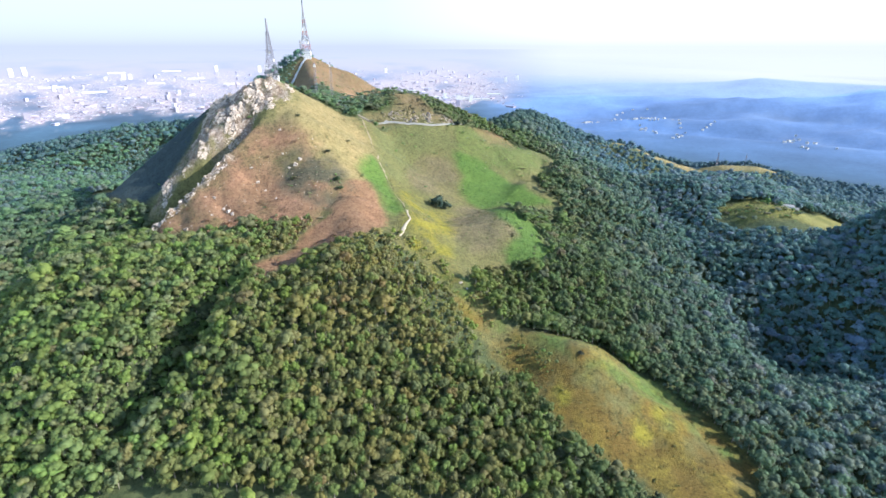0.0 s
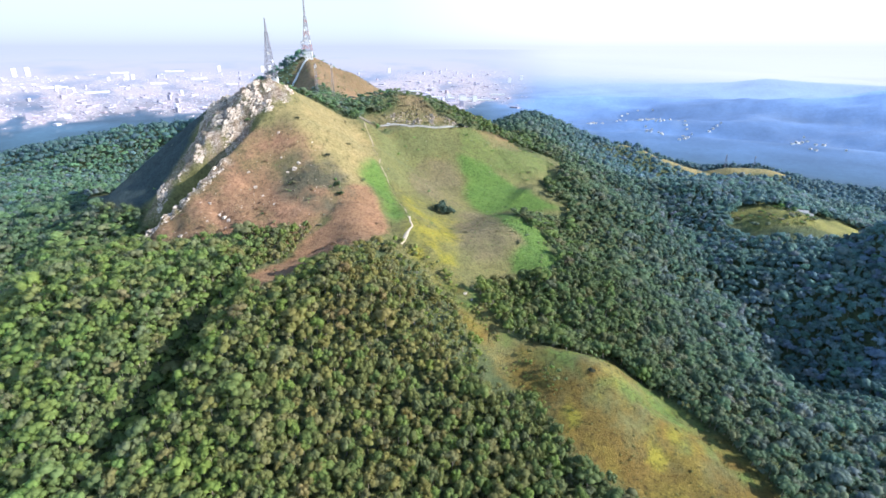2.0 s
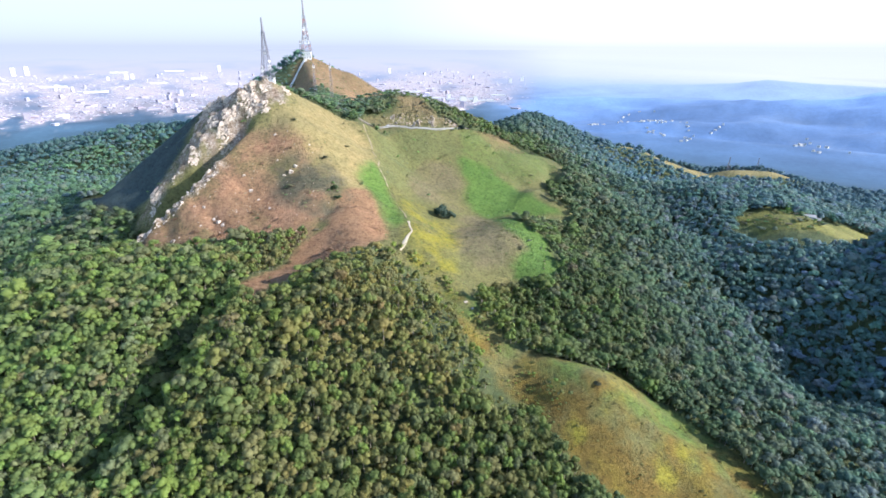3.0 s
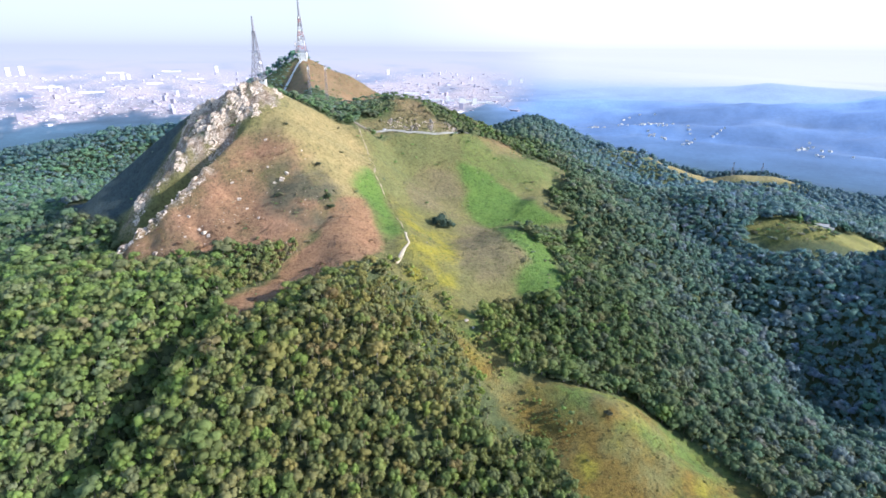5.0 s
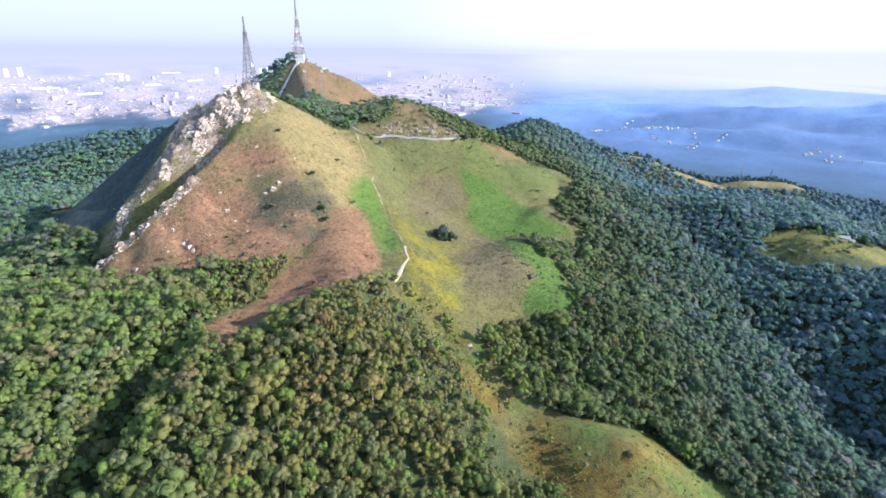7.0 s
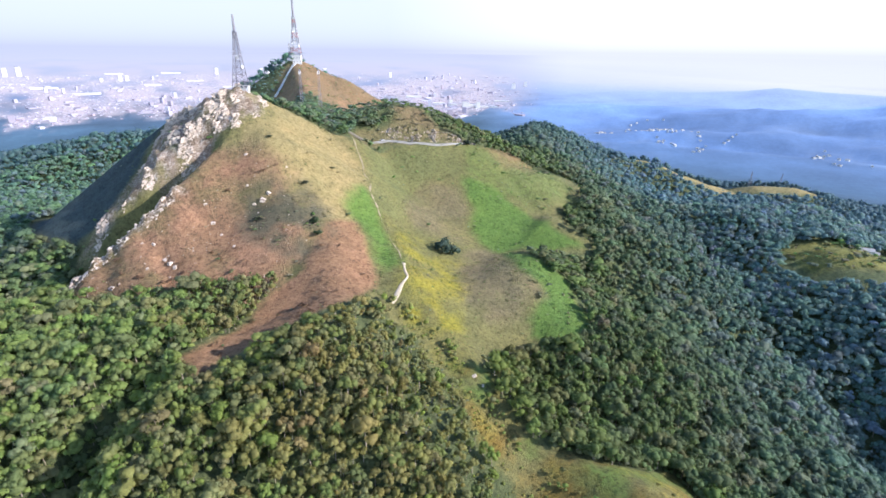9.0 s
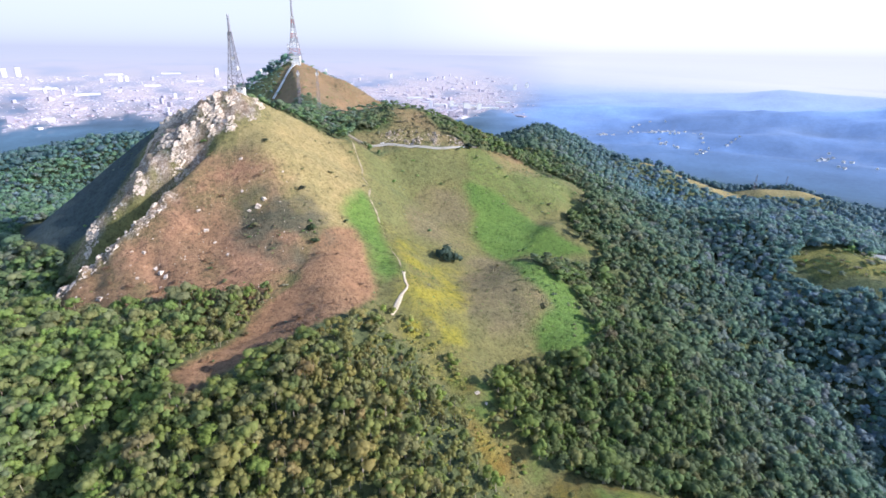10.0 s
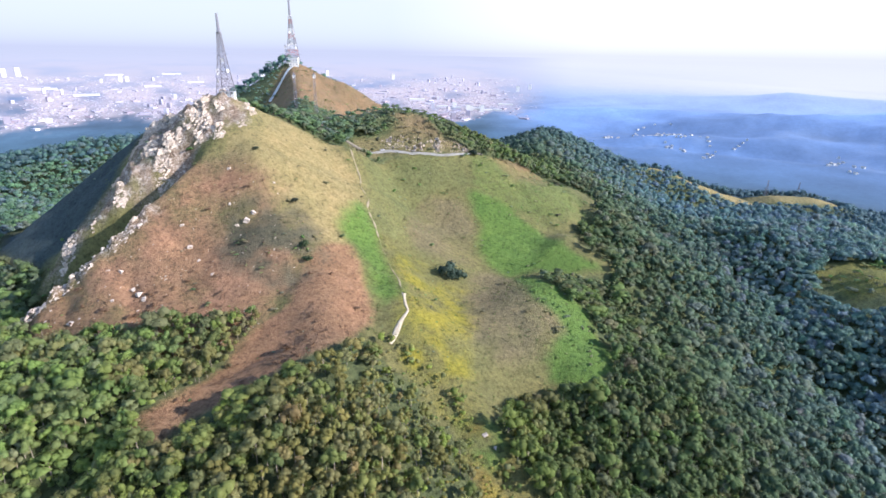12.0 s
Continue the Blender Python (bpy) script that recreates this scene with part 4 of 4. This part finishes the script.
tagged(kerb_wall("parapet", ROAD[3:-1], -2.4, 0.3, 0.5), "low pale concrete parapet along the road", "wall", kind="structure")


# ---------------------------------------------------------------- rocks
def rock_mesh(seed):
    """An angular slab: a block with broken corners and edges."""
    g = np.random.default_rng(seed)
    bm = bmesh.new()
    bmesh.ops.create_cube(bm, size=1.6)
    for v in bm.verts:
        v.co = Vector(np.array(v.co) * g.uniform(0.55, 1.25, 3))
    bmesh.ops.bevel(bm, geom=list(bm.edges), offset=0.16, segments=1, affect="EDGES")
    for v in bm.verts:
        v.co += Vector(g.normal(0, 0.05, 3))
    me = bpy.data.meshes.new("rock")
    bm.to_mesh(me)
    bm.free()
    me.materials.append(STONE)
    return me


ROCKS = [rock_mesh(500 + k) for k in range(9)]


def pile(name, label, outline, count, low, high, lie, flat=0.5):
    """Jutting rocks of one outcrop, each a piece of its own, along the strike of the beds."""
    xs, ys = np.array(outline).T
    base = new(name)
    base.location = (xs.mean(), ys.mean(), spot(xs.mean(), ys.mean()))
    tagged(base, label, "rock outcrop", kind="thing")
    made = 0
    while made < count:
        x, y = rng.uniform(xs.min(), xs.max()), rng.uniform(ys.min(), ys.max())
        if inside(x, y, outline) < -2 or fbm(x * 0.9 + y * 0.4, (y * 0.9 - x * 0.4) * 0.45, 9, 93) < 0.12:
            continue
        r = low * (high / low) ** (rng.uniform() ** 1.8)
        ob = new("rock", ROCKS[int(rng.integers(0, 9))])
        ob.parent = base
        ob.matrix_basis = Matrix.Translation(-base.location) @ pose(x, y, spot(x, y) - r * 0.25, float(rng.normal(28, 20)), float(rng.normal(-10, 18)), lie + float(rng.normal(0, 16))) @ Matrix.Diagonal((r * 0.5, r * 1.7, r * flat * 1.2, 1))
        made += 1


pile("rock_ridge", "jagged pale quartzite ridge running down the hillside", ROCK_UPPER, 298, 0.7, 2.4, -62, 1.0)
pile("rock_band", "lower band of pale bare rock at the hill foot", ROCK_LOWER, 90, 0.5, 1.7, -42, 0.8)
pile("rock_cut", "pale broken rock face above the mountain road", [(-76, 628), (-66, 633), (-33, 641), (-5, 651), (12, 661), (6, 666), (-30, 651), (-62, 641)], 110, 0.4, 1.2, 60, 2.4)


def rubble(name, label, outline, count, low, high, gate=-0.3):
    """The countless smaller slabs between them, joined."""
    xs, ys = np.array(outline).T
    x, y = rng.uniform(xs.min(), xs.max(), count * 4), rng.uniform(ys.min(), ys.max(), count * 4)
    ok = (inside(x, y, outline) > -3) & (fbm(x * 0.9 + y * 0.4, (y * 0.9 - x * 0.4) * 0.45, 9, 93) > gate)
    x, y = x[ok][:count], y[ok][:count]
    n = len(x)
    r = low * (high / low) ** (rng.uniform(0, 1, n) ** 1.6)
    v = (CUBE - np.array([0, 0, 0.5]))[None] * rng.uniform(0.6, 1.4, (n, 8, 3)) * (r[:, None, None] * np.array([0.7, 1.9, 1.1]))
    a, b = np.radians(rng.normal(-48, 22, n))[:, None], np.radians(rng.normal(25, 22, n))[:, None]
    vy, vz = v[..., 1] * np.cos(b) - v[..., 2] * np.sin(b), v[..., 1] * np.sin(b) + v[..., 2] * np.cos(b)
    v = np.stack([v[..., 0] * np.cos(a) - vy * np.sin(a) + x[:, None], v[..., 0] * np.sin(a) + vy * np.cos(a) + y[:, None], vz + (height(x, y) - 0.1 * r)[:, None]], -1)
    f = np.concatenate([CUBE_QUADS, [(0, 2, 3, 1)]])[None] + 8 * np.arange(n)[:, None, None]
    tagged(new(name, big_mesh(name, v.reshape(-1, 3), f.reshape(-1, 4), STONE, False)), label, "rubble", kind="stuff")


rubble("ridge_rubble", "small pale broken slabs strewn over the rocky ridge", ROCK_UPPER, 2300, 0.4, 1.5, 0.05)
rubble("band_rubble", "small pale stones along the hill foot", ROCK_LOWER, 420, 0.3, 1.0)
rubble("slope_stones", "scattered small stones on the brown slope", FERN_FACE, 160, 0.25, 0.7)
rubble("cut_rubble", "pale broken stones above the road", [(-76, 628), (-66, 633), (-33, 641), (-5, 651), (12, 661), (6, 666), (-30, 652), (-62, 642)], 260, 0.3, 0.9)
for k, (bx, by, r) in enumerate([(-131, 454, 3.4), (-128, 458, 2.2), (-136, 451, 1.8), (-176, 405, 2.8), (-172, 402, 2.0), (-181, 408, 1.6), (-160, 436, 2.2), (-152, 428, 1.4),
                                 (-144, 462, 1.6), (-191, 416, 2.0), (-168, 446, 1.8), (-140, 418, 1.5), (-187, 398, 1.4), (-205, 388, 2.2), (13, 337, 1.5), (17, 331, 1.2), (-120, 478, 1.6), (-150, 482, 2.0)]):
    ob = new("boulder", ROCKS[k % 9])
    ob.matrix_basis = pose(bx, by, spot(bx, by) - r * 0.1, 20 * math.sin(k), 15, 47 * k) @ Matrix.Diagonal((r * 0.7, r * 0.9, r * 0.5, 1))
    tagged(ob, "weathered pale boulder standing out of the grass", "boulder", "boulders on the slope", "thing")


# ---------------------------------------------------------------- shrubs on the open land
def shrubs():
    n = 13000
    x, y = rng.uniform(-270, 170, n), rng.uniform(170, 915, n)
    on = opened(x, y) > 0.6
    dense = 0.035 + 0.5 * np.clip(fbm(x, y, 26, 120), 0, 1) + 0.75 * soft_in(x, y, DARK_SCRUB, 10, 10) + 0.3 * soft_in(x, y, FERN_FACE, 10, 8) + 1.4 * soft_in(x, y, QUARRY, 8, 6) + 0.8 * soft_in(x, y, GREEN_SHOULDER, 10, 8)
    dense = dense * (1 - 0.6 * rocky(x, y)) * (1 - 0.55 * soft_in(x, y, GREY_BOWL, 8, 6)) * (1 - 0.5 * soft_in(x, y, GREY_KNOLL, 8, 6))
    dense = dense * (1 - 0.93 * soft_in(x, y, OPEN_SPUR, 8, 6))
    dense = dense * (1 - 0.7 * soft_in(x, y, PEAK_BRACKEN, 8, 6))
    near_edge = np.exp(-np.maximum(0, inside(x, y, OPEN_HILL)) / 9) * 0.6
    keep = on & (rng.uniform(0, 1, n) < np.clip(dense * 0.55 + near_edge * (1 - soft_in(x, y, OPEN_SPUR, 8, 6)), 0, 1))
    hedge = smooth_line([(-18, 594), (4, 592), (13, 577), (20, 558), (14, 546)], 2.6)
    hedge = hedge[rng.uniform(0, 1, len(hedge)) < 0.6] + rng.normal(0, 1.2, (1, 2))
    qx, qy = rng.uniform(-80, 20, 900), rng.uniform(625, 720, 900)
    on_hill = (soft_in(qx, qy, QUARRY, 6, 6) > 0.4) & (fbm(qx, qy, 12, 143) > -0.2)
    mx, my = rng.uniform(315, 600, 900), rng.uniform(500, 600, 900)
    on_meadow = (inside(mx, my, HILL_MEADOW) > -4) & (fbm(mx, my, 18, 147) + (395 - mx) / 90 > 0.25)
    x = np.concatenate([x[keep], hedge[:, 0], qx[on_hill], mx[on_meadow]])
    y = np.concatenate([y[keep], hedge[:, 1], qy[on_hill], my[on_meadow]])
    radius = np.clip(rng.lognormal(-0.05, 0.5, len(x)), 0.35, 3.0) * np.where(x > 300, 1.9, 1.0)
    tint = LEAVES[rng.integers(1, 6, len(x))] * rng.uniform(0.9, 1.4, (len(x), 1))
    tan = np.maximum(soft_in(x, y, TAN_GRASS, 10, 8), soft_in(x, y, GREY_KNOLL, 8, 6))[:, None] * 0.75
    tint = tint * (1 - tan) + np.array([0.150, 0.125, 0.055]) * tan
    brown = np.maximum(soft_in(x, y, FERN_FACE, 10, 8) * (1 - 0.8 * soft_in(x, y, DARK_SCRUB, 8, 8)), soft_in(x, y, FERN_STRIP, 6, 3)) * (rng.uniform(0, 1, len(x)) < 0.88)
    tint = tint * (1 - brown[:, None]) + np.array([0.165, 0.098, 0.055]) * brown[:, None]
    dry = soft_in(x, y, QUARRY, 8, 6)[:, None] * 0.7
    tint = tint * (1 - dry) + np.array([0.135, 0.105, 0.075]) * dry
    return grow("shrubs", x, y, radius, radius * 0.85, FAR, tint)


def tufts():
    """Tussocks of dry and green grass."""
    n = 17000
    x, y = rng.uniform(-260, 170, n), rng.uniform(170, 720, n)
    spur, tan, rust = soft_in(x, y, OPEN_SPUR, 6, 6), soft_in(x, y, TAN_GRASS, 10, 8), np.maximum(soft_in(x, y, FERN_FACE, 10, 8), soft_in(x, y, FERN_STRIP, 5, 3))
    ok = (opened(x, y) > 0.7) & (rocky(x, y) < 0.4) & (fbm(x, y, 9, 141) + rng.normal(0, 0.3, n) > 0.0)
    x, y, spur, tan, rust = x[ok], y[ok], spur[ok][:, None], tan[ok][:, None], rust[ok][:, None]
    col = np.broadcast_to(np.array([0.100, 0.125, 0.035]), (len(x), 3))
    for mask, tone in ((spur, (0.130, 0.118, 0.034)), (rust, (0.170, 0.100, 0.056)), (tan, (0.205, 0.165, 0.068))):
        col = col * (1 - mask) + np.array(tone) * mask
    radius = np.clip(rng.lognormal(-0.7, 0.4, len(x)), 0.25, 1.2)
    return grow("grass_tussocks", x, y, radius, radius * 0.75, TUFT, col * rng.uniform(0.75, 1.25, (len(x), 1)))


tagged(tufts(), "tussocks of dry and green grass over the open slopes", "grass", kind="stuff")
tagged(shrubs(), "low shrubs and grass clumps dotted over the slope", "shrubs", kind="stuff")


def bush(x, y, r, tall, col, label, seed):
    v, f = crown_shape(9, 300, seed, 0.17)
    v = v * np.array([r, r, tall * 0.62]) + np.array([0, 0, tall * 0.42])
    ob = new("bush", big_mesh("bush", v, f, LEAF, True, tint=np.broadcast_to(np.array(col), (len(v), 3))))
    ob.location = (x, y, spot(x, y))
    return tagged(ob, label, "bush", "bushes on the open slope", "thing")


bush(-5, 479, 7.0, 12.5, (0.060, 0.088, 0.060), "big dark green bush standing alone in the grass", 601)
bush(3, 482, 5.2, 9.0, (0.066, 0.092, 0.060), "round dark green bush beside a bigger one", 602)
bush(-106, 473, 3.0, 2.6, (0.055, 0.060, 0.035), "dark low bush on the brown slope", 603)
bush(-92, 440, 4.2, 3.4, (0.062, 0.085, 0.035), "dark green bush at the bracken's edge", 604)
bush(-88, 430, 3.4, 3.0, (0.060, 0.080, 0.034), "dark green bush at the bracken's edge", 605)
bush(-136, 496, 2.4, 1.8, (0.075, 0.080, 0.040), "small olive bush high on the tan grass", 606)
bush(18, 656, 5.0, 5.5, (0.035, 0.048, 0.032), "dark round tree beside the road's end", 607)
bush(84, 268, 2.4, 1.0, (0.055, 0.055, 0.028), "flat dark bush on the grassy spur", 608)


# ---------------------------------------------------------------- masts and buildings
def lattice_tower(name, label, x, y, base_z, tall, wide, top, levels, metal, spire=0.0, dishes=0, group="transmitter towers"):
    root = new(name)
    root.location = (x, y, base_z)
    tagged(root, label, "tower", group, "thing")
    ring = [(-1, -1), (1, -1), (1, 1), (-1, 1)]

    def half(t):
        return (wide * (1 - t) ** 1.35 + top * (1 - (1 - t) ** 1.35)) / 2

    heights = [tall * (1 - (1 - k / levels) ** 1.15) for k in range(levels + 1)]
    for sx, sy in ring:
        bm, last = bmesh.new(), None
        for z in heights:
            a0, w = half(z / tall), wide * 0.02
            loop = [bm.verts.new((sx * a0 + w * ox, sy * a0 + w * oy, z - (1.5 if z == 0 else 0))) for ox, oy in ring]
            if last:
                for i in range(4):
                    bm.faces.new((last[i], last[(i + 1) % 4], loop[(i + 1) % 4], loop[i]))
            else:
                bm.faces.new(loop[::-1])
            last = loop
        bm.faces.new(last)
        part("leg", bm, metal[0], root)
    for k, (lo, hi) in enumerate(zip(heights[:-1], heights[1:])):
        a0, a1 = half(lo / tall), half(hi / tall)
        bm = bmesh.new()
        for (ax, ay), (bx, by) in zip(ring, ring[1:] + ring[:1]):
            bar(bm, (ax * a0, ay * a0, lo), (bx * a1, by * a1, hi), wide * 0.014)
            bar(bm, (bx * a0, by * a0, lo), (ax * a1, ay * a1, hi), wide * 0.014)
            bar(bm, (ax * a1, ay * a1, hi), (bx * a1, by * a1, hi), wide * 0.016)
        part("brace", bm, metal[k % len(metal)], root)
    if spire:
        bm = bmesh.new()
        bar(bm, (0, 0, tall - 1), (0, 0, tall + spire), top * 0.5, top * 0.3, 6)
        part("spire", bm, metal[0], root)
    for k in range(dishes):
        t = 0.22 + 0.5 * k / max(1, dishes)
        a = 2.3 * k + 3.6
        r = half(t) + 0.4
        bm = bmesh.new()
        bmesh.ops.create_cone(bm, cap_ends=True, segments=12, radius1=1.5, radius2=1.3, depth=0.9,
                              matrix=Matrix.Translation((r * math.cos(a), r * math.sin(a), tall * t)) @ pose(0, 0, 0, 0, 90, math.degrees(a)))
        part("dish_antenna", bm, WHITEWASH, root, "white drum antenna")
    return root


z1, z2 = spot(-170, 540), spot(-222, 892)
lattice_tower("transmitter_tower", "tall grey lattice tower on the rocky peak", -170, 540, z1 - 1, 42, 10.5, 2.2, 9, (STEEL,), 12, 3)
lattice_tower("transmitter_tower", "tall red and white lattice tower on the far summit", -221, 892, z2 + 1, 56, 15, 3.0, 9, (STEEL, RED, WHITEWASH), 30, 6)
for mx, my, tall, label in ((-191, 676, 31, "slim lattice mast with white panel antennas"), (-160, 679, 36, "slim lattice mast between the two peaks"),
                            (-141, 682, 37, "slim lattice mast among dark trees"), (-174, 684, 10, "short lattice mast beside the service yard"), (-228, 884, 22, "thin grey mast beside the summit tower")):
    m = lattice_tower("radio_mast", label, mx, my, spot(mx, my), tall, 2.8, 1.6, 8, (STEEL,), 2.0, 0, "slim radio masts")
    bm = bmesh.new()
    for k in range(3):
        box(bm, 1.1 * math.cos(2.1 * k), 1.1 * math.sin(2.1 * k), tall - 3.2, 0.7, 0.7, 3.0, 120 * k, 0.08)
    part("panel_antenna", bm, WHITEWASH, m, "white panel antennas")


def flat_house(name, label, x, y, z, sx, sy, sz, turn, doors=3, group="service buildings"):
    """A flat-roofed service building: walls, roof slab with eaves, door and windows set into the front."""
    root = new(name)
    root.matrix_basis = pose(x, y, z, 0, 0, turn)
    tagged(root, label, "building", group, "thing")
    part("wall", box(bmesh.new(), 0, 0, -3, sx, sy, sz + 3, 0, 0.05), WHITEWASH, root)
    part("roof", box(bmesh.new(), 0, 0, sz, sx + 0.8, sy + 0.8, 0.35, 0, 0.05), CONCRETE, root)
    for k in range(doors):
        px = sx * ((k + 0.5) / doors - 0.5)
        w = part("door" if k == 0 else "window", box(bmesh.new(), px, -sy / 2 - 0.02, 0.1 if k == 0 else 1.1, 1.2, 0.14, 2.1 if k == 0 else 1.1), DARK, root)
        if k:
            part("sill", box(bmesh.new(), px, -sy / 2 - 0.1, 1.0, 1.5, 0.2, 0.1), CONCRETE, w)
    return root


flat_house("transmitter_building", "long white flat-roofed building under the tower", -168, 538, z1 - 1.4, 10, 5.5, 2.2, 8, 3)
flat_house("transmitter_building", "white block building at the foot of the summit tower", -220, 886, z2 + 0.5, 15, 9, 5.0, 4, 4)
flat_house("summit_terrace", "white terrace building below the summit tower", -216, 876, z2 - 4.5, 12, 6, 3.6, 12, 3)
flat_house("service_building", "low pale service building between the peaks", -176, 690, spot(-176, 690) + 0.3, 16, 7, 3.4, 15, 4)
flat_house("lookout_hut", "pale hut on the shoulder behind the rocky ridge", -232, 566, spot(-232, 566) + 0.3, 8, 5, 3.0, 10, 2)


def stairway():
    """The long straight stair up to the summit, step by step between two cheek walls."""
    root = new("stairway")
    p0, p1 = Vector((-232, 814, 0)), Vector((-217, 870, 0))
    p0.z, p1.z = spot(p0.x, p0.y), spot(p1.x, p1.y)
    root.location = p0
    tagged(root, "long straight white stairway climbing to the summit", "stairway", kind="thing")
    n = 60
    way = p1 - p0
    turn = math.degrees(math.atan2(way.y, way.x)) - 90
    for k in range(n):
        q = way * ((k + 0.5) / n)
        q.z = max(q.z, spot(p0.x + q.x, p0.y + q.y) - p0.z + 0.4)
        ob = part("step", box(bmesh.new(), 0, 0, -1.2, 3.2, way.length / n * 1.15, 1.5), WHITEWASH, root)
        ob.matrix_basis = pose(q.x, q.y, q.z, 0, 0, turn)
    return root


stairway()


def car(x, y, turn, paint, label):
    root = new("car")
    root.matrix_basis = pose(x, y, spot(x, y) + 0.55, 0, 0, turn)
    tagged(root, label, "car", "cars parked on the road", "thing")
    part("body", box(bmesh.new(), 0, 0, 0.35, 1.75, 4.2, 0.65, 0, 0.18), paint, root)
    part("cabin", box(bmesh.new(), 0, -0.2, 1.0, 1.55, 2.2, 0.55, 0, 0.2), DARK, root, "dark glazed cabin")
    for wx in (-0.82, 0.82):
        for wy in (-1.3, 1.3):
            bm = bmesh.new()
            bmesh.ops.create_cone(bm, cap_ends=True, segments=14, radius1=0.33, radius2=0.33, depth=0.22, matrix=pose(wx, wy, 0.33, 0, 90, 0))
            part("wheel", bm, TYRE, root)


car(11, 651.5, -62, WHITEWASH, "white car parked at the road's end")
car(-68, 627, -52, WHITEWASH, "white car parked by the rocky cut")
car(-40, 634.5, -70, STEEL, "grey car parked by the rocky cut")


# ---------------------------------------------------------------- houses, pylons
def gable_house(x, y, z, sx, sy, sz, turn, label, group, size=1.0, tiles=ROOF):
    root = new("house")
    root.matrix_basis = pose(x, y, z, 0, 0, turn) @ Matrix.Scale(size, 4)
    tagged(root, label, "house", group, "thing")
    part("wall", box(bmesh.new(), 0, 0, -2, sx, sy, sz + 2), WHITEWASH, root)
    bm = bmesh.new()
    h, ex, ey = sx * 0.24, sx / 2 + 0.5, sy / 2 + 0.5
    v = [bm.verts.new(p) for p in ((-ex, -ey, sz), (ex, -ey, sz), (0, -ey, sz + h), (-ex, ey, sz), (ex, ey, sz), (0, ey, sz + h))]
    for f in ((0, 1, 2), (3, 5, 4), (0, 2, 5, 3), (1, 4, 5, 2), (0, 3, 4, 1)):
        bm.faces.new([v[i] for i in f])
    part("roof", bm, tiles, root)
    for k in (-1, 1):
        part("window", box(bmesh.new(), k * sx * 0.25, -sy / 2 - 0.02, 1.0, 1.2, 0.12, 1.1), DARK, root)
    part("door", box(bmesh.new(), 0, -sy / 2 - 0.02, 0, 1.0, 0.12, 2.05), DARK, root)
    return root


gable_house(394, 566, spot(394, 566), 8, 12, 3.0, 70, "white cottage with a pale roof on the meadow", "cottages on the hill", 1.0, CONCRETE)
gable_house(405, 569, spot(405, 569), 6, 8, 2.7, 60, "small white outbuilding beside the cottage", "cottages on the hill", 1.0, CONCRETE)
for k in range(92):
    if k < 66:
        t = rng.uniform(0, 1)
        az_h, D_h = 18.8 + 5.2 * t + rng.normal(0, 0.9), 2800 - 520 * t + rng.normal(0, 170)
    elif k < 76:
        az_h, D_h = 15.6 + rng.uniform(-0.8, 0.9), 2600 + rng.normal(0, 25)
    elif k < 88:
        az_h, D_h = 34.6 + rng.normal(0, 1.1), 2200 + rng.normal(0, 90)
    else:
        az_h, D_h = 26.4 + 0.3 * (k - 88), 2350 + 40 * (k - 88)
    q = far_place(np.array([az_h]), np.array([D_h]))[0]
    size = float(shrink(D_h) / D_h)
    gable_house(q[0], q[1], q[2] + 0.5, rng.uniform(6, 9), rng.uniform(7, 12), rng.uniform(2.6, 4.2), float(rng.uniform(0, 180)), "pale village house in the hazy valley", "village houses", size, CONCRETE)
for px, py, tall in ((600, 1118, 30), (676, 1142, 32)):
    lattice_tower("power_pylon", "pale steel power pylon on the far meadow", px, py, spot(px, py), tall, 5, 1.2, 6, (STEEL,), 0, 0, "power pylons")


# ---------------------------------------------------------------- large buildings of the city
def block(name, label, az, D, sx, sy, sz, turn, group, roof):
    q = far_place(np.array([az]), np.array([D]))[0]
    size = float(shrink(D) / D)
    root = new(name)
    root.matrix_basis = pose(q[0], q[1], q[2] - 1, 0, 0, turn - az) @ Matrix.Scale(size, 4)
    tagged(root, label, "building", group, "thing")
    part("wall", box(bmesh.new(), 0, 0, -4, sx, sy, sz + 4), WHITEWASH, root)
    part("roof", box(bmesh.new(), 0, 0, sz, sx + 1.5, sy + 1.5, 1.2, 0, 0.3), roof, root)
    return root


for az_b, D_b, sx, sy, sz in ((-3.6, 4050, 190, 90, 12), (-1.0, 3550, 120, 60, 11), (0.4, 3500, 90, 60, 10), (2.2, 3450, 150, 70, 13), (3.4, 3400, 130, 60, 11), (4.6, 3420, 80, 50, 12), (5.4, 3800, 160, 60, 10),
                              (-28, 5600, 220, 90, 14), (-33, 4700, 260, 80, 14), (-36, 5400, 300, 70, 14), (-24.5, 6200, 260, 80, 14), (-21.5, 5200, 180, 70, 12), (-17, 6900, 300, 90, 15), (-26.5, 8200, 380, 110, 16), (-31, 8000, 320, 100, 16)):
    block("warehouse", "long white industrial hall on the city plain", az_b, D_b, 0.6 * sx, 0.6 * sy, 0.75 * sz, 4, "industrial halls", WHITEWASH)
for az_b, D_b, sz in ((1.6, 3380, 42), (1.9, 3390, 36), (3.0, 3330, 48), (0.2, 3600, 34), (-30.5, 6400, 70), (-30.0, 6450, 66), (-37.6, 7800, 120), (-38.5, 7700, 110), (-18.6, 7600, 100), (-17.9, 7700, 110), (-12.5, 7800, 100), (-22.6, 7900, 100), (-6.0, 7000, 80), (6.6, 5200, 60), (7.8, 5600, 60)):
    block("apartment_block", "pale apartment tower rising from the hazy city", az_b, D_b, 14 + sz * 0.25, 14 + sz * 0.15, sz * 0.8, 10, "apartment towers", CONCRETE)
